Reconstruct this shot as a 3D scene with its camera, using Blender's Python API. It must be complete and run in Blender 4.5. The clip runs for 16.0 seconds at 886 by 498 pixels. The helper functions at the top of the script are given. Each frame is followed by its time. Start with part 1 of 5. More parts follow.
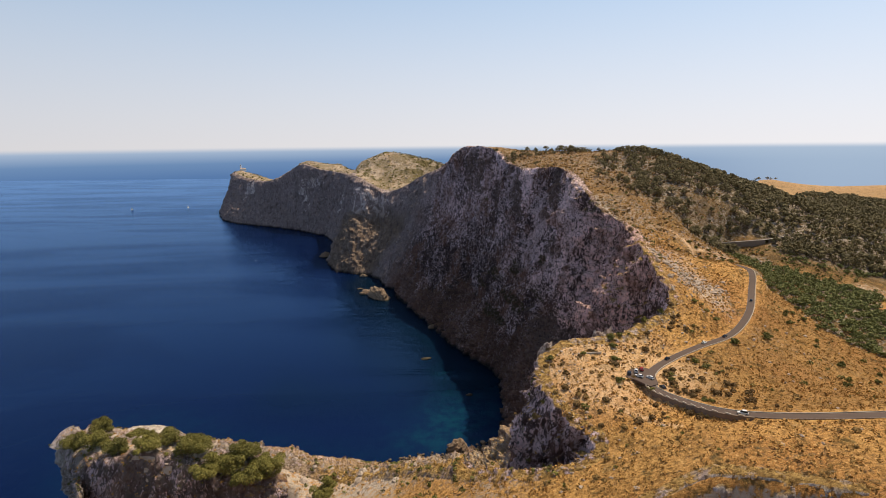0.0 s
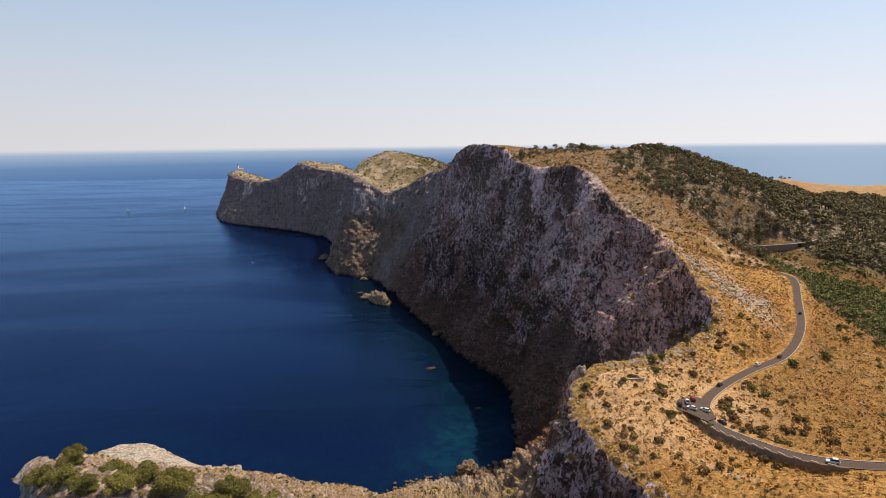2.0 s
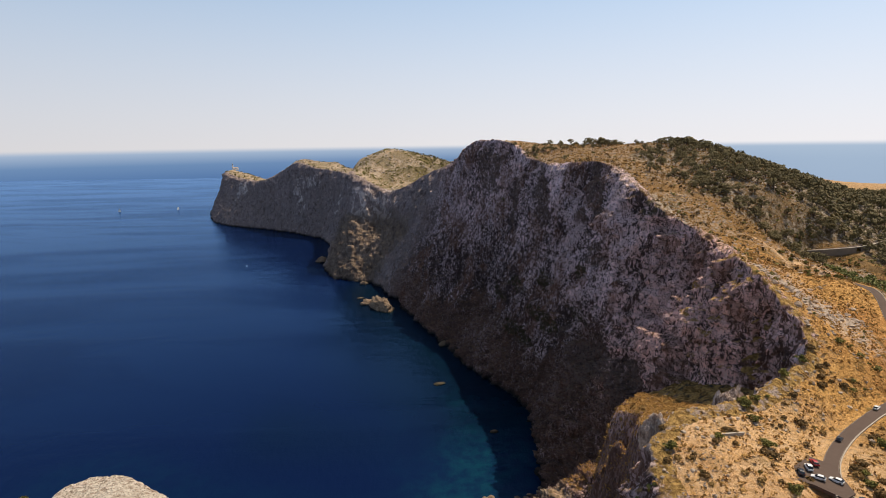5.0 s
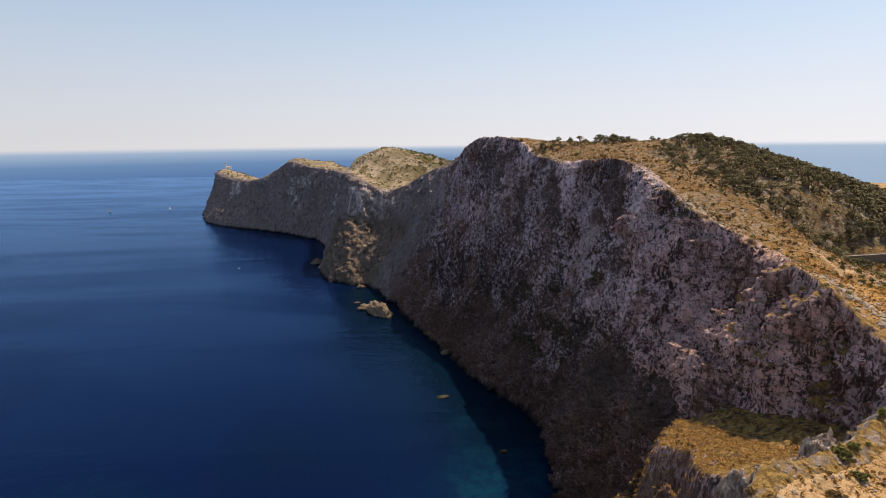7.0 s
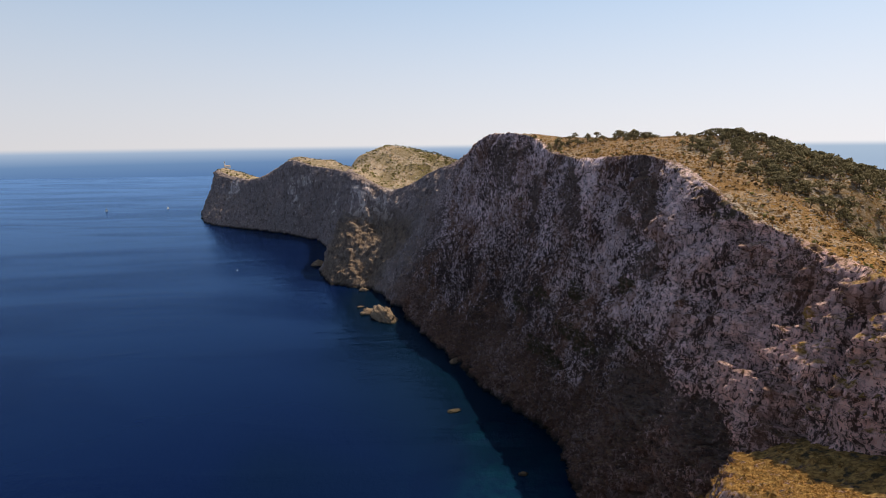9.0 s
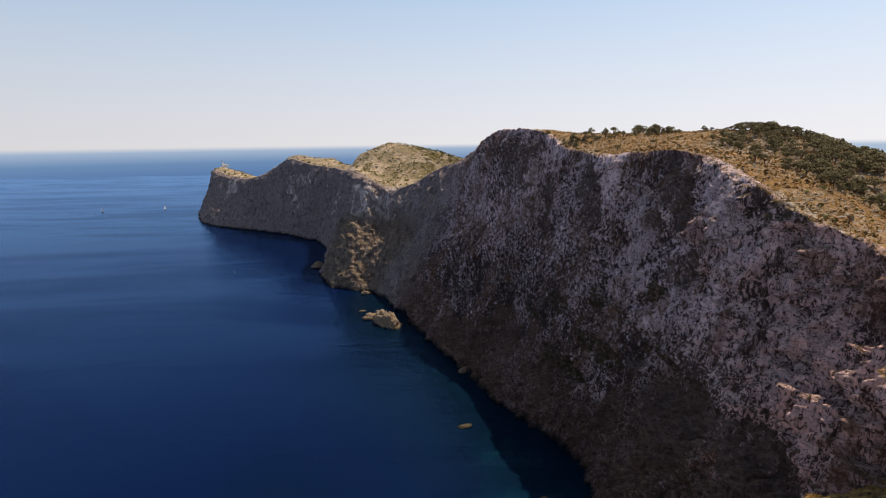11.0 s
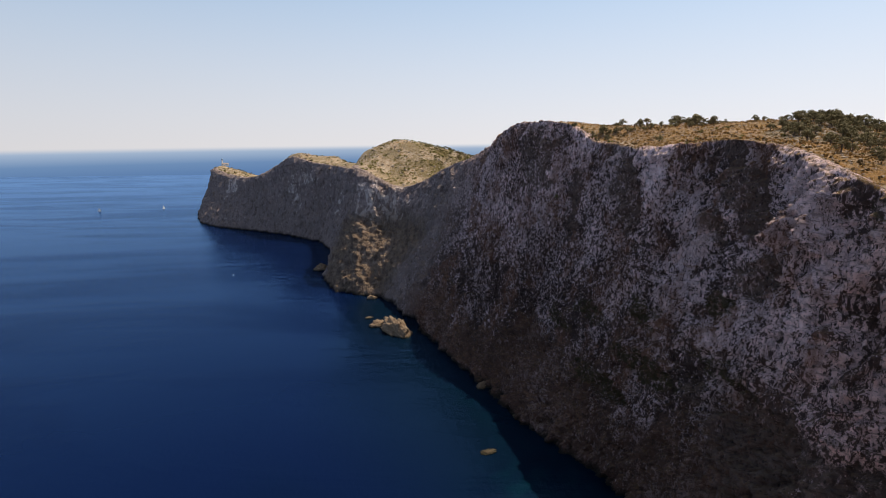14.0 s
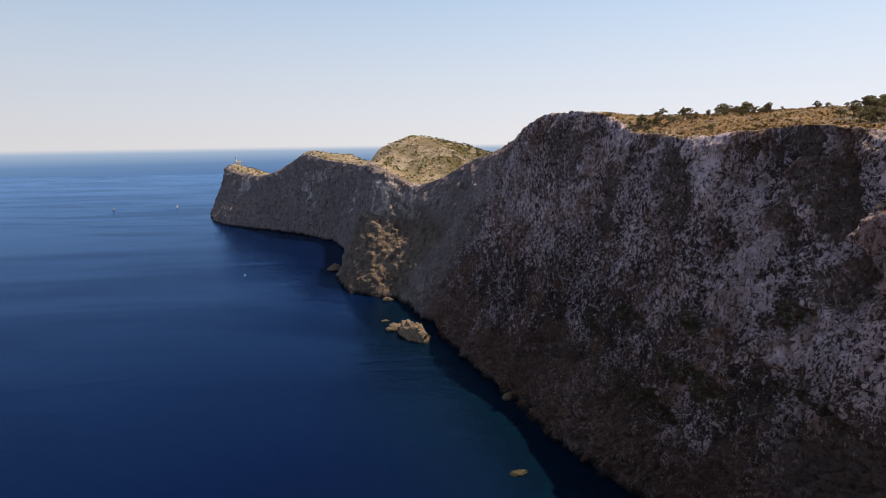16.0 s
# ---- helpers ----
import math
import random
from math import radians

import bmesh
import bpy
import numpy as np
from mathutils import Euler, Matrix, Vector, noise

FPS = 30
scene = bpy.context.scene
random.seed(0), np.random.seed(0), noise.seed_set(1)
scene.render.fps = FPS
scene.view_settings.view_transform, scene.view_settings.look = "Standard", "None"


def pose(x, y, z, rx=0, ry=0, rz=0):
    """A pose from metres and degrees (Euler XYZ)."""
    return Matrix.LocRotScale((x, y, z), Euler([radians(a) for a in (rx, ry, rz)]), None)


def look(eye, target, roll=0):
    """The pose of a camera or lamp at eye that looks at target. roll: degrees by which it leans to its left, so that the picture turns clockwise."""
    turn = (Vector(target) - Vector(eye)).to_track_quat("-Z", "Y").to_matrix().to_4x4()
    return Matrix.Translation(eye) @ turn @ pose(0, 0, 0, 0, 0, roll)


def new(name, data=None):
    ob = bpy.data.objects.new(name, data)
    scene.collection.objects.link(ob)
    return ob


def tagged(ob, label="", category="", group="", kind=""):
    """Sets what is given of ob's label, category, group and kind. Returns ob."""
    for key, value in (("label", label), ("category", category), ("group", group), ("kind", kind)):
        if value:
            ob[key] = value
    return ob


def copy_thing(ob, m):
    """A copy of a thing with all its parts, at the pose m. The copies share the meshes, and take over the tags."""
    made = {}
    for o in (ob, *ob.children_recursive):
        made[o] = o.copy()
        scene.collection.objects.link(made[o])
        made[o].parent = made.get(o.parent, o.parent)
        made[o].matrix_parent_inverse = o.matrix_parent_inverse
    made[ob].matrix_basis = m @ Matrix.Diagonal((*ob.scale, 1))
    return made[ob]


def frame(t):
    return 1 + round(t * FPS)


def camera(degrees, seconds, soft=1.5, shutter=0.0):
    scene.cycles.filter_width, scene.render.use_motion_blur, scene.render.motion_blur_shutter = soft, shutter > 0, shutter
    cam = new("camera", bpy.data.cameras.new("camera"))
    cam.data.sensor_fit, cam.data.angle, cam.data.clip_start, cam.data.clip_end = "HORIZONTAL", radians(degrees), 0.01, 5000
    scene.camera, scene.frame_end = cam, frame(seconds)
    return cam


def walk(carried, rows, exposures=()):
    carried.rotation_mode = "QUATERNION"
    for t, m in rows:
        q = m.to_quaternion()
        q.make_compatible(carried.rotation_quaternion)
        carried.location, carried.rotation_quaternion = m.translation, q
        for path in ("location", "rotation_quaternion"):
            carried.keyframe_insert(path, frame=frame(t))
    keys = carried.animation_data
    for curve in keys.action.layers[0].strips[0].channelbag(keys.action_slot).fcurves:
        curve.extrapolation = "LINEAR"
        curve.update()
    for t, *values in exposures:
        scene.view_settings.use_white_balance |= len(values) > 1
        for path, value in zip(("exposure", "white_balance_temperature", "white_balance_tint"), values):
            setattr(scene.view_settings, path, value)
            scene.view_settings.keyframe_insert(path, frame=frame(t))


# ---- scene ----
cam = camera(78.43, 16.0, soft=0.8)
# the flight: seconds, eye in metres, then yaw to the left, pitch and roll in degrees
PATH = [
    (0, 0.00, 0.00, 300.00, -0.000, -11.020, -0.609),
    (0.5, -2.38, 10.65, 299.27, -0.031, -11.009, -0.640),
    (1, -4.98, 21.28, 298.56, -0.069, -10.987, -0.656),
    (1.5, -7.04, 31.43, 297.63, -0.087, -11.007, -0.647),
    (2, -8.81, 41.57, 296.76, -0.095, -11.016, -0.665),
    (2.5, -10.69, 51.53, 295.88, -0.124, -10.999, -0.693),
    (3, -13.16, 61.80, 295.09, -0.193, -11.000, -0.710),
    (3.5, -15.73, 72.00, 293.91, -0.204, -11.014, -0.757),
    (4, -18.23, 82.63, 292.73, -0.269, -11.050, -0.778),
    (6.5, -29.57, 136.40, 287.64, -0.651, -11.069, -0.771),
    (7, -32.04, 147.76, 286.62, -0.852, -11.083, -0.716),
    (7.5, -34.75, 158.95, 285.42, -0.934, -11.115, -0.717),
    (8, -37.43, 169.83, 284.41, -0.950, -11.118, -0.666),
    (8.5, -40.15, 180.01, 283.46, -0.925, -11.114, -0.653),
    (9, -43.15, 190.18, 282.43, -0.845, -11.115, -0.677),
    (11.5, -55.75, 241.49, 277.05, -0.913, -11.201, -0.734),
    (12, -58.53, 251.79, 275.67, -0.899, -11.228, -0.741),
    (12.5, -61.20, 261.48, 274.39, -0.937, -11.240, -0.744),
    (13, -64.07, 271.10, 273.12, -0.975, -11.235, -0.730),
    (13.5, -66.71, 280.53, 271.81, -0.960, -11.194, -0.732),
    (14, -69.45, 290.05, 270.28, -0.767, -11.156, -0.726),
    (14.5, -72.12, 299.51, 268.65, -0.487, -11.121, -0.772),
    (15, -74.90, 309.91, 266.52, 0.004, -11.145, -0.781),
    (15.5, -77.21, 320.93, 264.16, 0.455, -11.142, -0.791),
    (16, -79.69, 333.16, 261.87, 0.619, -11.137, -0.789),
]


def flown(x, y, z, yaw, pitch, roll):
    yaw, pitch = radians(yaw), radians(pitch)
    ahead = Vector((-math.sin(yaw) * math.cos(pitch), math.cos(yaw) * math.cos(pitch), math.sin(pitch)))
    eye = Vector((x, y, z))
    return look(eye, eye + ahead, roll)


walk(cam, [(t, flown(*rest)) for t, *rest in PATH])

# ---- light ----
SUN_EL, SUN_AZ = radians(61), radians(36)      # height, and bearing from +x
to_sun = Vector((math.cos(SUN_EL) * math.cos(SUN_AZ), math.cos(SUN_EL) * math.sin(SUN_AZ), math.sin(SUN_EL)))
sun = new("sun", bpy.data.lights.new("sun", "SUN"))
sun.data.energy, sun.data.angle, sun.data.color = 4.9, radians(0.53), (1.0, 0.86, 0.67)
sun.matrix_world = look(to_sun * 4000, (0, 0, 0))
scene.view_settings.exposure = 0.0

world = bpy.data.worlds.new("sky")
scene.world = world
world.use_nodes = True
wt = world.node_tree
wt.nodes.clear()


def wnode(kind, **inputs):
    n = wt.nodes.new(kind)
    for k, v in inputs.items():
        n.inputs[k].default_value = v
    return n


sky = wt.nodes.new("ShaderNodeTexSky")
sky.sky_type, sky.sun_disc = "NISHITA", False
sky.sun_elevation, sky.sun_rotation = SUN_EL, math.pi / 2 - SUN_AZ
sky.altitude, sky.air_density, sky.dust_density, sky.ozone_density = 250, 1.0, 2.5, 2.0
coord = wt.nodes.new("ShaderNodeTexCoord")
parts = wt.nodes.new("ShaderNodeSeparateXYZ")
wt.links.new(coord.outputs["Generated"], parts.inputs[0])
# milky summer haze that thins out upwards
haze = wt.nodes.new("ShaderNodeMapRange")
haze.interpolation_type = "SMOOTHERSTEP"
haze.inputs["From Min"].default_value, haze.inputs["From Max"].default_value = 0.0, 0.8
haze.inputs["To Min"].default_value, haze.inputs["To Max"].default_value = 0.95, 0.0
wt.links.new(parts.outputs["Z"], haze.inputs["Value"])
hazed = wt.nodes.new("ShaderNodeMix")
hazed.data_type = "RGBA"
wt.links.new(haze.outputs[0], hazed.inputs["Factor"])
wt.links.new(sky.outputs[0], hazed.inputs["A"])
veil = wt.nodes.new("ShaderNodeValToRGB")
veil.color_ramp.elements[0].position, veil.color_ramp.elements[0].color = 0.0, (0.86, 0.845, 0.87, 1)
veil.color_ramp.elements[1].position, veil.color_ramp.elements[1].color = 0.32, (0.47, 0.68, 0.95, 1)
wt.links.new(parts.outputs["Z"], veil.inputs["Fac"])
lifted = wt.nodes.new("ShaderNodeVectorMath")
lifted.operation = "SCALE"
sunward = wt.nodes.new("ShaderNodeMapRange")
sunward.inputs["From Min"].default_value, sunward.inputs["From Max"].default_value = -0.7, 0.7
sunward.inputs["To Min"].default_value, sunward.inputs["To Max"].default_value = 8.3, 10.7
wt.links.new(parts.outputs["X"], sunward.inputs["Value"])
wt.links.new(sunward.outputs[0], lifted.inputs["Scale"])
wt.links.new(veil.outputs["Color"], lifted.inputs[0])
wt.links.new(lifted.outputs[0], hazed.inputs["B"])
# the sea past the end of the sheet, painted into the sky up to the horizon and paling there like haze
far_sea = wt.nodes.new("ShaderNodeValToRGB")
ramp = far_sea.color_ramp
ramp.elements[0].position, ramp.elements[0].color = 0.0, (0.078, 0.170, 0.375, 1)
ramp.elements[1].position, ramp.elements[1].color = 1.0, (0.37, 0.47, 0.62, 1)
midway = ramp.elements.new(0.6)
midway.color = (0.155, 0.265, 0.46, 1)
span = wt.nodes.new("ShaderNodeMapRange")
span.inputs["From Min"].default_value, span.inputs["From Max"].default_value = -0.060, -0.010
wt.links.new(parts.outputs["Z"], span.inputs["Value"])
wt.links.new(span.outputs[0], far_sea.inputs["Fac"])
scaled = wt.nodes.new("ShaderNodeVectorMath")
scaled.operation = "SCALE"
scaled.inputs["Scale"].default_value = 10.0
# sun glitter painted into the far water's colour: brighter towards the sun
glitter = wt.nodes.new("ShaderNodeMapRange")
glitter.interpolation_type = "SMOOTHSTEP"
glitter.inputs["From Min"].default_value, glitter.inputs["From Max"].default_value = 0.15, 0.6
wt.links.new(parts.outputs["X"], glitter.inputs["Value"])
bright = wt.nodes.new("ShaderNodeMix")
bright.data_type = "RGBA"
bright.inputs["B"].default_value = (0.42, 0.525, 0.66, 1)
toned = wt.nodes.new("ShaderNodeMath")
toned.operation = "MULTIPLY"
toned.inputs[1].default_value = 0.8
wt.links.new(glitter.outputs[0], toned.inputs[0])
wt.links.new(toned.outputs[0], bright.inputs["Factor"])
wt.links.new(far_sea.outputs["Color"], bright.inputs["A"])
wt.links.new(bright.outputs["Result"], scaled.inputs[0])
line = wt.nodes.new("ShaderNodeMapRange")
line.interpolation_type = "SMOOTHSTEP"
line.inputs["From Min"].default_value, line.inputs["From Max"].default_value = -0.0125, -0.0025
wt.links.new(parts.outputs["Z"], line.inputs["Value"])
joined = wt.nodes.new("ShaderNodeMix")
joined.data_type = "RGBA"
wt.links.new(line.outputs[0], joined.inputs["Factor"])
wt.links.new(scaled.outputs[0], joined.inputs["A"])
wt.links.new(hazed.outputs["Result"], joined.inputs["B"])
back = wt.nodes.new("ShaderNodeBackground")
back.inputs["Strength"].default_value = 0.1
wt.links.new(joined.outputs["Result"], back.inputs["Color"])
wout = wt.nodes.new("ShaderNodeOutputWorld")
wt.links.new(back.outputs[0], wout.inputs["Surface"])


# ---- materials ----
class Mat:
    """A node material with short ways to add noise, ramps and mixes in metres."""

    def __init__(self, name, rough=0.9, spec=0.25, metal=0.0):
        self.m = bpy.data.materials.new(name)
        self.m.use_nodes = True
        self.t = self.m.node_tree
        self.b = self.t.nodes["Principled BSDF"]
        self.b.inputs["Roughness"].default_value = rough
        self.b.inputs["Specular IOR Level"].default_value = spec
        self.b.inputs["Metallic"].default_value = metal
        self.geo = self.t.nodes.new("ShaderNodeNewGeometry")
        self.obj = self.t.nodes.new("ShaderNodeTexCoord")

    def link(self, a, b):
        self.t.links.new(a, b)

    def where(self, stretch=(1, 1, 1), local=False, tilt=0.0):
        n = self.t.nodes.new("ShaderNodeMapping")
        n.inputs["Rotation"].default_value = (radians(tilt), 0, 0)
        n.inputs["Scale"].default_value = stretch
        self.link(self.obj.outputs["Object"] if local else self.geo.outputs["Position"], n.inputs[0])
        return n.outputs[0]

    def noise(self, size, detail=6, rough=0.6, stretch=(1, 1, 1), local=False, distort=0.0, tilt=0.0):
        n = self.t.nodes.new("ShaderNodeTexNoise")
        n.inputs["Scale"].default_value = 1.0 / size
        n.inputs["Detail"].default_value, n.inputs["Roughness"].default_value = detail, rough
        n.inputs["Distortion"].default_value = distort
        self.link(self.where(stretch, local, tilt), n.inputs["Vector"])
        return n.outputs["Fac"]

    def cells(self, size, stretch=(1, 1, 1), feature="F1", out="Distance"):
        n = self.t.nodes.new("ShaderNodeTexVoronoi")
        n.feature = feature
        n.inputs["Scale"].default_value = 1.0 / size
        self.link(self.where(stretch), n.inputs["Vector"])
        return n.outputs[out]

    def span(self, value, lo, hi, a=0.0, b=1.0):
        n = self.t.nodes.new("ShaderNodeMapRange")
        n.inputs["From Min"].default_value, n.inputs["From Max"].default_value = lo, hi
        n.inputs["To Min"].default_value, n.inputs["To Max"].default_value = a, b
        self.link(value, n.inputs["Value"])
        return n.outputs[0]

    def math(self, op, a, b):
        n = self.t.nodes.new("ShaderNodeMath")
        n.operation = op
        for i, v in enumerate((a, b)):
            if isinstance(v, (int, float)):
                n.inputs[i].default_value = v
            else:
                self.link(v, n.inputs[i])
        return n.outputs[0]

    def mix(self, fac, a, b, how="MIX"):
        n = self.t.nodes.new("ShaderNodeMix")
        n.data_type, n.blend_type = "RGBA", how
        for key, v in (("Factor", fac), ("A", a), ("B", b)):
            if isinstance(v, (int, float)):
                n.inputs[key].default_value = v
            elif isinstance(v, tuple):
                n.inputs[key].default_value = (*v, 1)
            else:
                self.link(v, n.inputs[key])
        return n.outputs["Result"]

    def attr(self, name):
        n = self.t.nodes.new("ShaderNodeAttribute")
        n.attribute_name = name
        return n.outputs["Fac"]

    def up(self):
        n = self.t.nodes.new("ShaderNodeSeparateXYZ")
        self.link(self.geo.outputs["Normal"], n.inputs[0])
        return n.outputs["Z"]

    def height(self):
        n = self.t.nodes.new("ShaderNodeSeparateXYZ")
        self.link(self.geo.outputs["Position"], n.inputs[0])
        return n.outputs["Z"]

    def random(self):
        return self.t.nodes.new("ShaderNodeObjectInfo").outputs["Random"]

    def island(self):
        return self.geo.outputs["Random Per Island"]

    def bump(self, value, metres, strength=1.0):
        n = self.t.nodes.new("ShaderNodeBump")
        n.inputs["Distance"].default_value, n.inputs["Strength"].default_value = metres, strength
        self.link(value, n.inputs["Height"])
        self.link(n.outputs[0], self.b.inputs["Normal"])

    def done(self, colour):
        if isinstance(colour, tuple):
            self.b.inputs["Base Color"].default_value = (*colour, 1)
        else:
            self.link(colour, self.b.inputs["Base Color"])
        return self.m


def rock_material():
    k = Mat("limestone", 0.93, 0.12)
    # weathered pale flakes against dark lichen; slabs are paler, hollows carry brown stain and painted shade
    broad = k.noise(48, 4, 0.55, (1, 1, 0.5))
    bias = k.math("ADD", k.math("MULTIPLY", k.attr("slab"), 0.080), k.math("MULTIPLY", k.attr("shaded_stain"), -0.055))
    bias = k.math("ADD", bias, k.math("ADD", k.span(broad, 0.35, 0.65, -0.085, 0.035), k.math("MULTIPLY", k.attr("pale"), 0.058)))
    patch = k.math("ADD", k.noise(8.0, 10, 0.68, (1, 1, 0.42), distort=1.0), bias)
    flake = k.math("ADD", k.noise(4.6, 7, 0.60, (1, 1, 0.42), distort=1.3), k.math("MULTIPLY", bias, 0.7))
    fleck = k.math("ADD", k.noise(2.1, 6, 0.58, (1, 1, 0.50), distort=1.0), k.math("MULTIPLY", bias, 0.5))
    dark = k.mix(k.noise(14, 5, 0.6), (0.120, 0.088, 0.084), (0.210, 0.156, 0.152))
    light = k.mix(k.noise(5, 7, 0.7, (1, 1, 0.5)), (0.40, 0.325, 0.345), (0.72, 0.605, 0.645))
    grey = k.mix(k.span(patch, 0.455, 0.50), dark, light)
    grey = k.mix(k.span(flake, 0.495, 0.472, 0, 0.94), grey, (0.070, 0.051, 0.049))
    grey = k.mix(k.span(flake, 0.585, 0.615, 0, 0.7), grey, (0.80, 0.68, 0.72))
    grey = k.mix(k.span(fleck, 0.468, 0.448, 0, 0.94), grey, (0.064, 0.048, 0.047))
    grey = k.mix(k.span(fleck, 0.585, 0.615, 0, 0.6), grey, (0.82, 0.70, 0.735))
    streak = k.noise(4.2, 6, 0.65, (1, 1, 0.09))
    grey = k.mix(k.span(streak, 0.56, 0.64, 0, 0.5), grey, (0.12, 0.085, 0.080))
    tone = k.math("ADD", k.span(k.noise(60, 3, 0.5, (1, 1, 0.35)), 0.38, 0.62, 0.72, 1.12), k.math("ADD", k.math("MULTIPLY", k.attr("pale"), 0.28), k.math("MULTIPLY", k.attr("rosy"), 0.16)))
    grey = k.mix(1.0, grey, tone, "MULTIPLY")
    grey = k.mix(1.0, grey, (1.03, 0.95, 0.93), "MULTIPLY")
    grey = k.mix(k.attr("rosy"), grey, (1.0, 0.85, 0.76), "MULTIPLY")
    # rust and earth stains, and the brown bedded rock low down
    rust = k.math("MULTIPLY", k.span(k.noise(40, 5, 0.55, (1, 1, 0.7)), 0.47, 0.59), k.span(k.noise(9, 5, 0.6, (1, 1, 0.4)), 0.35, 0.6))
    grey = k.mix(k.math("MULTIPLY", rust, 0.7), grey, (0.25, 0.130, 0.090))
    brown = k.mix(k.noise(4, 7, 0.7, (0.5, 0.5, 2.2)), (0.062, 0.034, 0.026), (0.245, 0.145, 0.112))
    earthy = k.span(k.math("ADD", k.attr("earthy"), k.span(k.noise(26, 8, 0.72, (1, 1, 0.5)), 0.3, 0.7, -0.55, 0.55)), 0.35, 0.75)
    grey = k.mix(k.math("MULTIPLY", earthy, 0.72), grey, brown)
    # brown stain and the shade of bays and hollows, painted as one tone
    recess_brown = k.mix(k.noise(6, 8, 0.7, (1, 1, 0.3)), (0.110, 0.078, 0.070), (0.260, 0.188, 0.165))
    grey = k.mix(k.math("MULTIPLY", k.attr("shaded_stain"), k.span(k.noise(3.2, 7, 0.7, (1, 1, 0.5)), 0.60, 0.48, 0.05, 0.85)), grey, recess_brown)
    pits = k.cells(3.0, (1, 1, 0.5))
    # shade painted near-black into the pits that the bump dents
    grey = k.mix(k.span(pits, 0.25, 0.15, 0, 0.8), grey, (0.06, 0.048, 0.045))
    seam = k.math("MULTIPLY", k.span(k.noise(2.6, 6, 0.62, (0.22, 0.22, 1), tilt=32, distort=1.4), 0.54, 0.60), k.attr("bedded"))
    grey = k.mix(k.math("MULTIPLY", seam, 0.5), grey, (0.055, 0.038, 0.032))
    # dark olive heath rooted on the ledges, and the shadow painted over the terrace's rear
    dark_cover = k.math("MULTIPLY", k.attr("heath_and_shade"), k.span(k.noise(5, 8, 0.72), 0.58, 0.46, 0.1, 0.92))
    grey = k.mix(dark_cover, grey, k.mix(k.noise(1.8, 5, 0.7), (0.030, 0.026, 0.014), (0.095, 0.080, 0.040)))
    # the even slate of the far headlands
    slate = k.mix(k.noise(30, 9, 0.70, (1, 1, 0.45)), (0.150, 0.118, 0.110), (0.36, 0.292, 0.280))
    slate = k.mix(k.span(k.noise(10, 10, 0.74, (1, 1, 0.4), distort=0.8), 0.47, 0.43, 0, 0.75), slate, (0.105, 0.080, 0.074))
    slate = k.mix(k.span(k.noise(5, 8, 0.72, (1, 1, 0.5)), 0.56, 0.62, 0, 0.55), slate, (0.52, 0.43, 0.41))
    # pale rock and sunlit streaks, both painted bright on the far cliffs
    lit_pale = k.math("ADD", k.noise(14, 10, 0.74, (1, 1, 0.45), distort=0.8), k.math("MULTIPLY", k.attr("slab"), 0.13))
    slate = k.mix(k.span(lit_pale, 0.62, 0.66, 0, 0.8), slate, (0.66, 0.57, 0.53))
    grey = k.mix(k.math("MULTIPLY", k.attr("distant"), 0.9), grey, slate)
    bleached = k.mix(k.span(k.noise(5, 8, 0.7), 0.38, 0.54), (0.40, 0.30, 0.22), (0.74, 0.67, 0.57))
    bleached = k.mix(k.span(k.noise(3.0, 7, 0.72, (1, 1, 0.5)), 0.54, 0.60, 0, 0.85), bleached, (0.12, 0.085, 0.06))
    grey = k.mix(k.attr("bleached"), grey, bleached)
    grey = k.mix(k.attr("tan"), grey, k.mix(k.span(k.noise(9, 8, 0.72, (1, 1, 0.5)), 0.40, 0.60), (0.10, 0.070, 0.052), (0.24, 0.178, 0.130)))
    # dry scrub on ledges
    plants = k.math("MULTIPLY", k.span(k.up(), 0.62, 0.80), k.span(k.noise(5, 5, 0.6), 0.36, 0.48))
    plants = k.math("MAXIMUM", k.math("MULTIPLY", plants, k.attr("grassy")), k.math("MULTIPLY", k.attr("dry"), k.span(k.noise(2.2, 6, 0.7), 0.36, 0.50)))
    straw = k.mix(k.span(k.noise(2.0, 4), 0.4, 0.6), (0.26, 0.150, 0.048), (0.56, 0.35, 0.115))
    grey = k.mix(plants, grey, straw)
    # the wet dark band above the water
    grey = k.mix(k.math("MULTIPLY", k.span(k.height(), 7, 1.5), k.span(k.attr("bleached"), 0.1, 0.6, 1, 0)), grey, (0.03, 0.026, 0.022))
    k.bump(k.math("ADD", k.noise(2.2, 10, 0.75, (1, 1, 0.6)), k.math("MULTIPLY", pits, 0.6)), 3.6)
    return k.done(grey)


